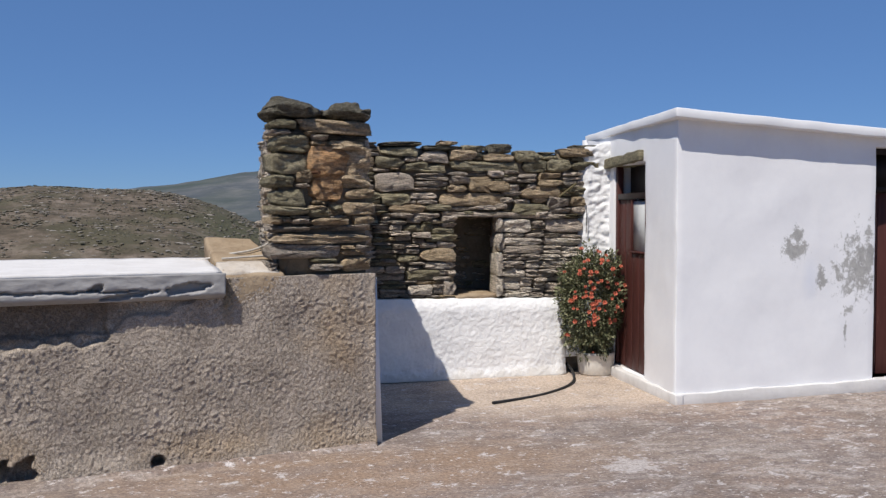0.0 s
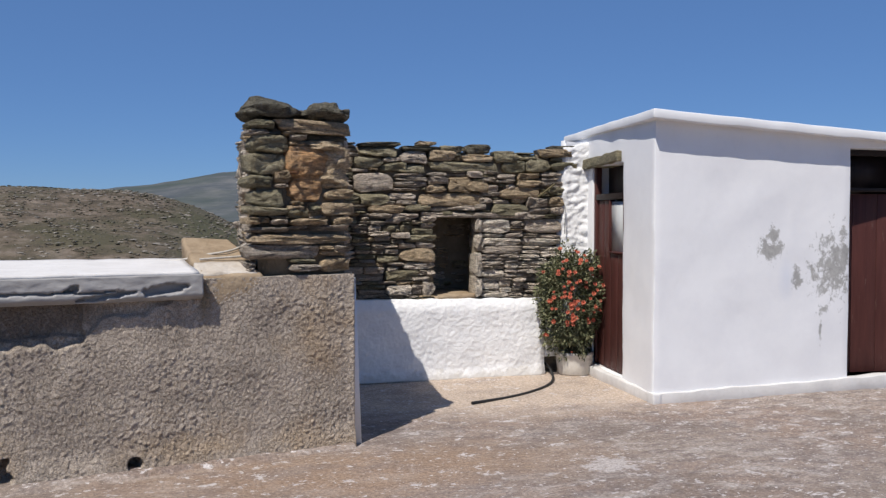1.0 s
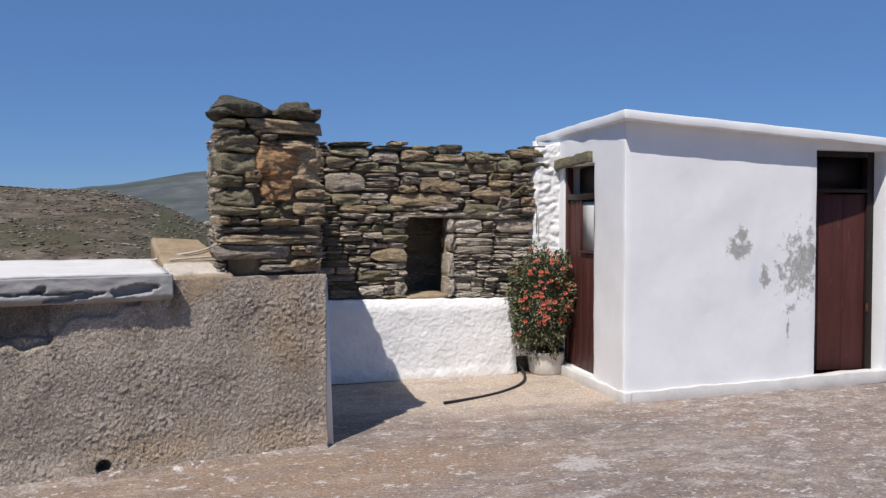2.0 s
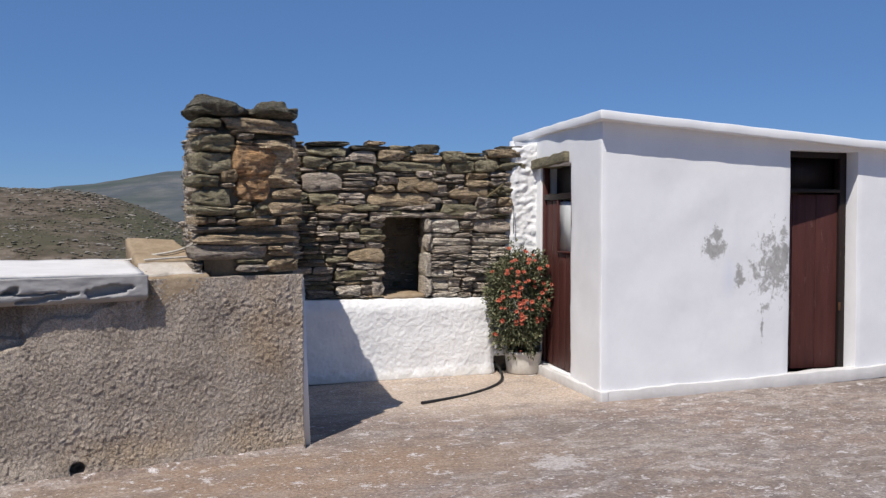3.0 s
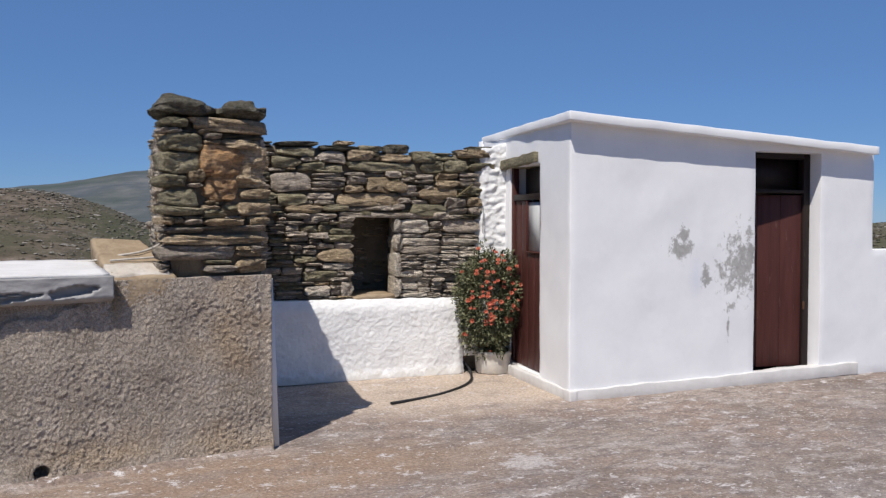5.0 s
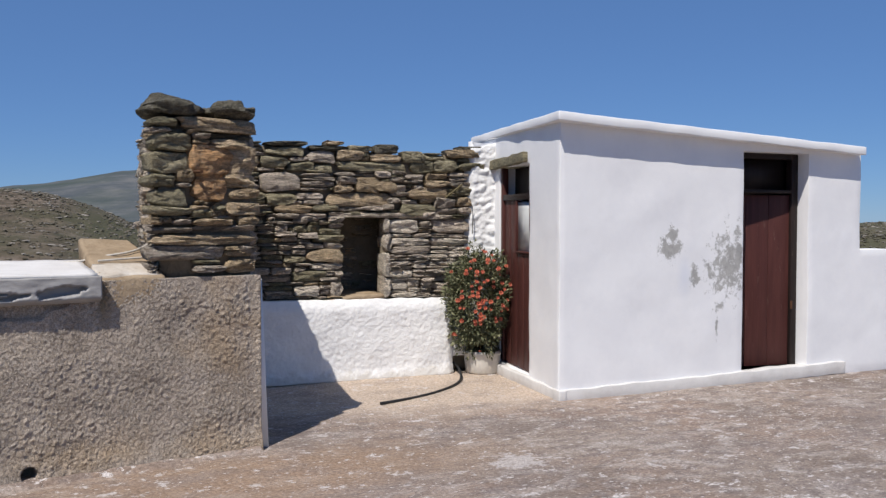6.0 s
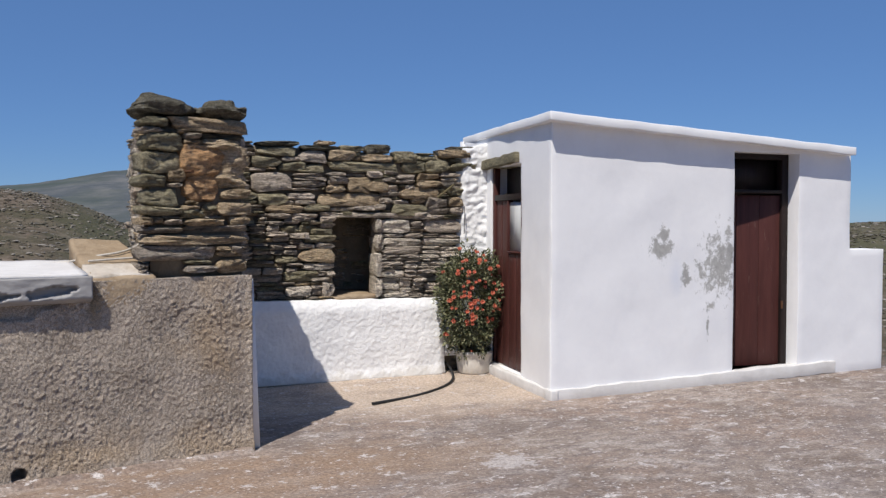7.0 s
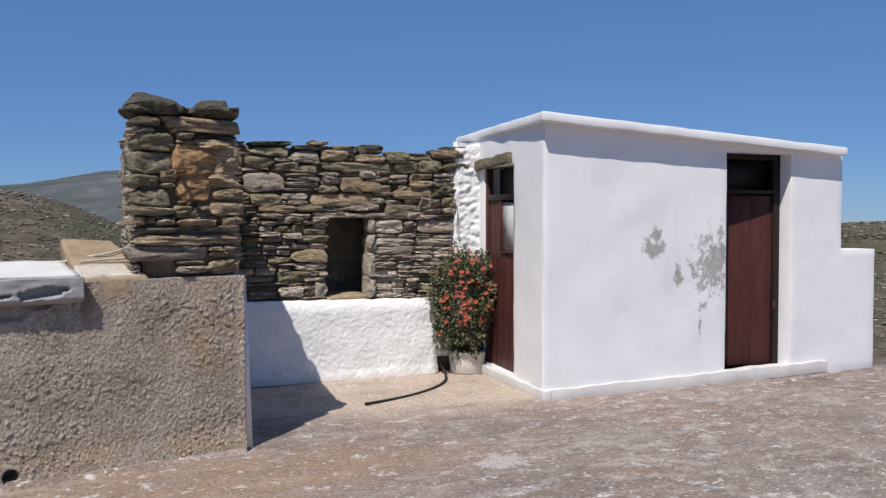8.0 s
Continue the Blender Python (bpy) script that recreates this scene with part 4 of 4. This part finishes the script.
# unseen lid added so that the space behind the opening stays dark
store_lid = tagged(part("ceiling", box(bmesh.new(), 0.0, 0.12, 2.05, 3.05, 1.25, 2.12), dark_inside), "unseen dark slab added over the store to keep skylight out", "ceiling", kind="structure")
store_lid.matrix_world = BACK
# unseen end walls added against light leaking in from the sides
for x in (0.5, 2.6):
    inner = tagged(part("wall_inner", box(bmesh.new(), x, 0.222, 0, x + 0.15, 0.698, 2.048), mortar), "unseen end wall added in the store to keep skylight out", "wall", kind="structure")
    inner.matrix_world = BACK

sill = tagged(part("window_sill", slab(((1.37, 0.0), (1.82, 0.0), (1.82, 0.6), (1.37, 0.6)), (0.805, 0.81, 0.82, 0.815), 0.04, 10, 10, 0.012, 8), tan_mortar, stone_wall, "sunlit tan mortar sill"), "")
PIER_D = 2.32
LEFT_RUN = 9.68 + math.degrees(math.atan(0.055))
RIGHT_RUN = 9.68 + math.degrees(math.atan(0.125))


def pier_core():
    """The core follows the two long faces, which run askew to the front."""
    bm = bmesh.new()
    ends = []
    for x, run in ((-0.66, LEFT_RUN), (-0.06, RIGHT_RUN)):
        s = math.sin(radians(run))
        ends += [(x + s * 0.09, 0.09), (x + s * PIER_D, PIER_D)]
    a, c, d, e = ends[0], ends[1], ends[3], ends[2]
    low = [bm.verts.new((*p, 1.15)) for p in (a, e, d, c)]
    high = [bm.verts.new((*p, 2.2)) for p in (a, e, d, c)]
    bm.faces.new(low[::-1])
    bm.faces.new(high)
    for i in range(4):
        bm.faces.new([low[i], low[(i + 1) % 4], high[(i + 1) % 4], high[i]])
    return bm


pier = tagged(part("wall_pier", pier_core(), mortar), "dry stone pier wall on the stucco parapet with two capstones", "wall", kind="structure")
pier.matrix_world = PARAPET


def back_kind(rnd, x, z):
    if x > 1.85 and z < 1.5:
        return rnd.choice("SSSTS")
    return rnd.choice("GGSSTG") if z > 1.5 else rnd.choice("GSSTSG")


# the larger stones that make the wall's bond, course by course
CREST_LEFT = [("C", 0.62, 2.23, 1.06, 2.28), ("G", 0.65, 2.14, 1.02, 2.23), ("T", 1.22, 2.25, 1.41, 2.30), ("C", 1.06, 2.20, 1.46, 2.25), ("G", 1.45, 2.19, 1.71, 2.26), ("C", 1.71, 2.18, 1.97, 2.28), ("S", 1.04, 2.08, 1.32, 2.20), ("T", 1.32, 2.11, 1.59, 2.22), ("G", 0.60, 2.03, 0.88, 2.13), ("S", 0.88, 2.09, 1.06, 2.14), ("G", 0.86, 2.00, 1.13, 2.09), ("G", 1.01, 1.99, 1.30, 2.07), ("G", 1.31, 2.01, 2.08, 2.11), ("S", 0.59, 1.80, 0.98, 1.98), ("S", 0.98, 1.95, 1.28, 1.99), ("S", 1.00, 1.91, 1.32, 1.95), ("S", 0.98, 1.85, 1.32, 1.91), ("S", 0.97, 1.82, 1.25, 1.85), ("S", 1.31, 1.96, 1.51, 2.00)]
OVER_OPENING = [("S", 1.33, 1.88, 1.54, 1.96), ("T", 1.30, 1.80, 1.51, 1.88), ("T", 1.52, 1.80, 1.77, 1.96), ("T", 1.70, 1.81, 1.94, 1.92), ("T", 1.23, 1.66, 1.88, 1.80), ("S", 0.93, 1.73, 1.20, 1.80), ("G", 0.65, 1.68, 0.94, 1.79), ("S", 0.99, 1.68, 1.21, 1.73), ("S", 0.89, 1.68, 1.00, 1.72), ("T", 0.71, 1.66, 0.80, 1.70), ("T", 0.72, 1.60, 1.09, 1.68), ("G", 1.08, 1.62, 1.35, 1.69), ("S", 1.34, 1.62, 1.58, 1.67), ("S", 1.57, 1.63, 1.80, 1.68), ("S", 0.97, 1.55, 1.23, 1.61), ("S", 0.74, 1.55, 0.97, 1.60), ("S", 1.24, 1.57, 1.46, 1.62)]
CREST_RIGHT = [("T", 1.66, 2.10, 2.00, 2.18), ("G", 1.99, 2.10, 2.24, 2.22), ("G", 2.23, 2.13, 2.46, 2.19), ("T", 2.45, 2.16, 2.83, 2.25), ("C", 2.59, 2.24, 2.91, 2.29), ("G", 2.08, 2.00, 2.33, 2.13), ("G", 2.32, 2.01, 2.60, 2.15), ("G", 2.59, 2.03, 2.88, 2.12), ("S", 1.71, 1.95, 1.88, 2.02), ("S", 1.89, 1.98, 2.04, 2.02), ("S", 2.02, 1.94, 2.21, 1.99), ("S", 1.86, 1.91, 2.01, 1.96), ("S", 2.00, 1.90, 2.21, 1.94), ("T", 2.23, 1.94, 2.48, 2.00), ("S", 2.48, 1.97, 2.73, 2.02), ("S", 2.49, 1.93, 2.70, 1.97), ("T", 2.22, 1.86, 2.49, 1.94), ("S", 2.49, 1.86, 2.76, 1.93), ("S", 1.93, 1.82, 2.05, 1.89), ("S", 2.11, 1.84, 2.22, 1.89)]
RIGHT_MIDDLE = [("T", 2.05, 1.74, 2.48, 1.86), ("G", 2.56, 1.79, 2.76, 1.87), ("S", 1.86, 1.77, 2.06, 1.82), ("S", 1.84, 1.70, 1.98, 1.76), ("S", 1.99, 1.69, 2.16, 1.74), ("T", 2.17, 1.70, 2.33, 1.75), ("S", 2.32, 1.66, 2.57, 1.77), ("G", 1.96, 1.58, 2.36, 1.70), ("S", 2.35, 1.59, 2.58, 1.66), ("T", 2.57, 1.67, 2.74, 1.77), ("S", 1.79, 1.64, 1.92, 1.70), ("S", 2.60, 1.59, 2.74, 1.67), ("S", 1.93, 1.55, 2.24, 1.59), ("S", 2.20, 1.54, 2.39, 1.62), ("S", 2.38, 1.54, 2.52, 1.59), ("P", 1.84, 1.41, 2.18, 1.55), ("S", 2.17, 1.47, 2.30, 1.53), ("S", 2.31, 1.41, 2.72, 1.55)]
LEFT_MIDDLE = [("S", 0.66, 1.53, 0.73, 1.57), ("S", 0.75, 1.49, 0.91, 1.53), ("S", 0.91, 1.50, 1.06, 1.56), ("S", 1.02, 1.52, 1.16, 1.57), ("S", 1.24, 1.52, 1.40, 1.58), ("S", 1.15, 1.49, 1.25, 1.53), ("S", 1.24, 1.46, 1.40, 1.52), ("S", 0.73, 1.43, 0.86, 1.49), ("G", 0.86, 1.41, 1.05, 1.49), ("G", 1.04, 1.42, 1.17, 1.50), ("G", 1.15, 1.39, 1.38, 1.46), ("S", 0.73, 1.38, 0.95, 1.43), ("S", 0.95, 1.36, 1.15, 1.42), ("G", 1.09, 1.32, 1.40, 1.39), ("S", 0.80, 1.33, 0.96, 1.38), ("S", 0.95, 1.33, 1.08, 1.36), ("S", 0.95, 1.30, 1.08, 1.33)]
LEFT_FOOT = [("S", 0.77, 1.25, 0.90, 1.30), ("S", 0.89, 1.27, 1.03, 1.30), ("P", 1.03, 1.26, 1.21, 1.31), ("P", 1.21, 1.26, 1.40, 1.32), ("S", 0.89, 1.21, 1.03, 1.26), ("T", 1.03, 1.13, 1.40, 1.26), ("G", 0.81, 1.13, 1.04, 1.20), ("S", 0.92, 1.10, 1.09, 1.13), ("P", 1.07, 1.06, 1.40, 1.13), ("S", 0.92, 1.04, 1.03, 1.09), ("G", 0.89, 0.95, 1.23, 1.06), ("S", 1.20, 1.00, 1.31, 1.04), ("S", 1.31, 0.99, 1.40, 1.05), ("S", 1.16, 0.95, 1.34, 0.99), ("P", 0.91, 0.81, 1.16, 0.91), ("S", 1.16, 0.81, 1.27, 0.88)]


def painted_rubble(x, z):
    wx, wz = x + 0.05 * lumps(x, z, 6, 3), z + 0.04 * lumps(x, z, 8, 13)
    near = noise.voronoi((wx * 6.5, 0.3, wz * 11))[0]
    body = min(near[1] - near[0], 0.32)
    return -0.012 - 0.048 * body * (0.6 + 0.6 * lumps(x, z, 5, 41)) + 0.014 * noise.fractal((x * 14, 2, z * 20), 0.9, 2.1, 3) + 0.07 * (1 - step01(2.69, 2.75 + 0.05 * lumps(x, z, 7, 5), x))


white_jamb = tagged(new("white_jamb"), "lumpy whitewashed stones")
white_jamb.parent = stone_wall
white_bm = panel((2.69, 3.03), lambda x: back_top(x) + 0.05 * step01(2.8, 3.0, x), 0.3, 0.014, push=painted_rubble, bottom=0.3)
part("painted_stones", white_bm, lime_rough, white_jamb)
jambs = random.Random(61)
for kind, a, b, c, d in (("P", 1.26, 0.79, 1.39, 0.94), ("P", 1.79, 0.78, 1.88, 0.98), ("P", 1.79, 0.98, 1.88, 1.23), ("P", 1.795, 1.23, 1.88, 1.41), ("P", 1.80, 1.41, 1.87, 1.55), ("S", 1.33, 1.56, 2.10, 1.612)):
    lay(stone_wall, jambs, kind, a, b, c, d, 0.24, 0.03)
left_low = [k for k in LEFT_MIDDLE if k[2] < 1.5]
left_high = [k for k in LEFT_MIDDLE if k[2] >= 1.5]
rubble(stone_wall, 21, 0.42, 0.76, 1.385, lambda x: 1.50, left_low + LEFT_FOOT, [], back_kind, (0.026, 0.050), limit=110)
rubble(stone_wall, 22, 1.86, 0.76, 2.72, lambda x: 1.41, [], [], lambda r, x, z: r.choice("PPPPS"), (0.028, 0.058), limit=110, stretch=(3.0, 7.5))
rubble(stone_wall, 23, 0.42, 1.41, 2.72, back_top, CREST_LEFT + OVER_OPENING + CREST_RIGHT + RIGHT_MIDDLE + left_high, [(0.42, 1.40, 1.385, 1.50), WINDOW], back_kind, (0.026, 0.050), limit=260)

# the thin C stone at 2.07 is a shaded gap, painted as dark stone
PIER_UPPER = [("G", -0.72, 2.13, -0.54, 2.19), ("T", -0.54, 2.11, 0.02, 2.21), ("S", -0.72, 2.09, -0.57, 2.13), ("C", -0.63, 2.06, -0.46, 2.12), ("T", -0.48, 2.09, -0.39, 2.12), ("S", -0.44, 2.06, -0.32, 2.10), ("C", -0.32, 2.07, -0.02, 2.11), ("G", -0.70, 1.98, -0.44, 2.10), ("T", -0.44, 2.03, -0.32, 2.06), ("G", -0.72, 1.84, -0.45, 1.98), ("T", -0.54, 1.78, -0.42, 1.87), ("G", -0.73, 1.75, -0.55, 1.83), ("G", -0.70, 1.63, -0.47, 1.74), ("S", -0.54, 1.75, -0.45, 1.78)]
PIER_LOWER = [("T", -0.43, 1.64, -0.34, 1.67), ("T", -0.45, 1.60, -0.34, 1.64), ("T", -0.22, 1.57, 0.01, 1.66), ("G", -0.72, 1.57, -0.45, 1.63), ("G", -0.46, 1.55, -0.31, 1.61), ("T", -0.14, 1.50, 0.0, 1.57), ("T", -0.72, 1.51, -0.63, 1.56), ("S", -0.57, 1.51, -0.45, 1.55), ("T", -0.45, 1.50, -0.18, 1.55), ("S", -0.73, 1.46, -0.44, 1.50), ("S", -0.31, 1.46, -0.02, 1.50), ("T", -0.73, 1.38, 0.01, 1.45), ("S", -0.74, 1.28, -0.22, 1.38), ("T", -0.23, 1.34, -0.14, 1.37), ("S", -0.13, 1.32, 0.0, 1.37), ("T", -0.22, 1.30, -0.04, 1.34), ("S", -0.45, 1.20, -0.22, 1.25), ("T", -0.24, 1.19, -0.02, 1.29), ("T", -0.20, 1.68, 0.01, 1.75)]
rnd = random.Random(40)
for kind, a, b, c, d, proud in (("R", -0.48, 1.80, -0.14, 2.06, 0.035), ("Q", -0.27, 1.80, 0.03, 2.06, 0.02), ("Q", -0.34, 2.00, -0.02, 2.08, 0.03), ("R", -0.46, 1.64, -0.18, 1.86, 0.015), ("Q", -0.26, 1.74, 0.02, 1.86, 0.02), ("T", -0.33, 1.55, -0.20, 1.66, -0.02)):
    lay(pier, rnd, kind, a, b, c, d, 0.22, proud, 0.02, "rusty orange broken boulder" if kind == "R" else "")
rubble(pier, 8, -0.73, 1.19, 0.0, lambda x: 2.19, PIER_UPPER + PIER_LOWER, [(-0.48, 1.64, 0.02, 2.08), (-0.66, 1.19, -0.45, 1.275)], lambda r, x, z: r.choice("GSSTT"), (0.03, 0.05), face=0.02)
for x0, x1, z1, lean in ((-0.745, -0.315, 2.336, 0.3), (-0.325, 0.03, 2.33, -0.2)):
    bm = bmesh.new()
    blob(bm, (0, 0, 0), (1, 1, 1), 0.22, x0 * 7 + 3, 5)
    for v in bm.verts:
        x, y, z = v.co
        low = min(max(-z, 0), 1)
        # a weathered slab, broad above and undercut towards its bed
        x = math.copysign(abs(x) ** 0.8, x) * (1 - 0.14 * low)
        z = z * 0.55 if z < 0 else z * (1 - 0.25 * lean * x)
        p = Vector(((x0 + x1) / 2 + x * (x1 - x0) / 2 * 0.92, 0.22 + y * 0.27 + 0.13 * low, 2.245 + z * (z1 - 2.245)))
        p += noise.noise_vector(Vector((p.x * 6, p.y * 6, p.z * 34))) * 0.028 + noise.noise_vector(p * 38) * 0.008
        v.co = p
        v.co.z = max(v.co.z, 2.186)
    part("capstone", bm, STONE["C"], pier, "rounded grey-green capstone", smooth=False)

# the pier wall's two long faces
for turn, origin, span, seed in ((-90 - LEFT_RUN, (-0.70 + math.sin(radians(LEFT_RUN)) * PIER_D, PIER_D, 0), PIER_D - 0.16, 31), (90 - RIGHT_RUN, (-0.02, 0.0, 0), PIER_D, 32)):
    face = tagged(new("stone_face"), "")
    face.parent = pier
    face.matrix_basis = pose(*origin, 0, 0, turn)
    rubble(face, seed, 0.0 if turn < 0 else 0.2, 1.19, span, lambda x: 2.2, [], [], lambda r, x, z: r.choice("PSSST"), (0.04, 0.09), stretch=(1.4, 3.6))

# dim stones behind the opening
dim = random.Random(50)
rubble(chamber, 51, 1.05, 0.75, 2.55, lambda x: 1.75, [], [], lambda r, x, z: r.choice("GST"), (0.05, 0.1))
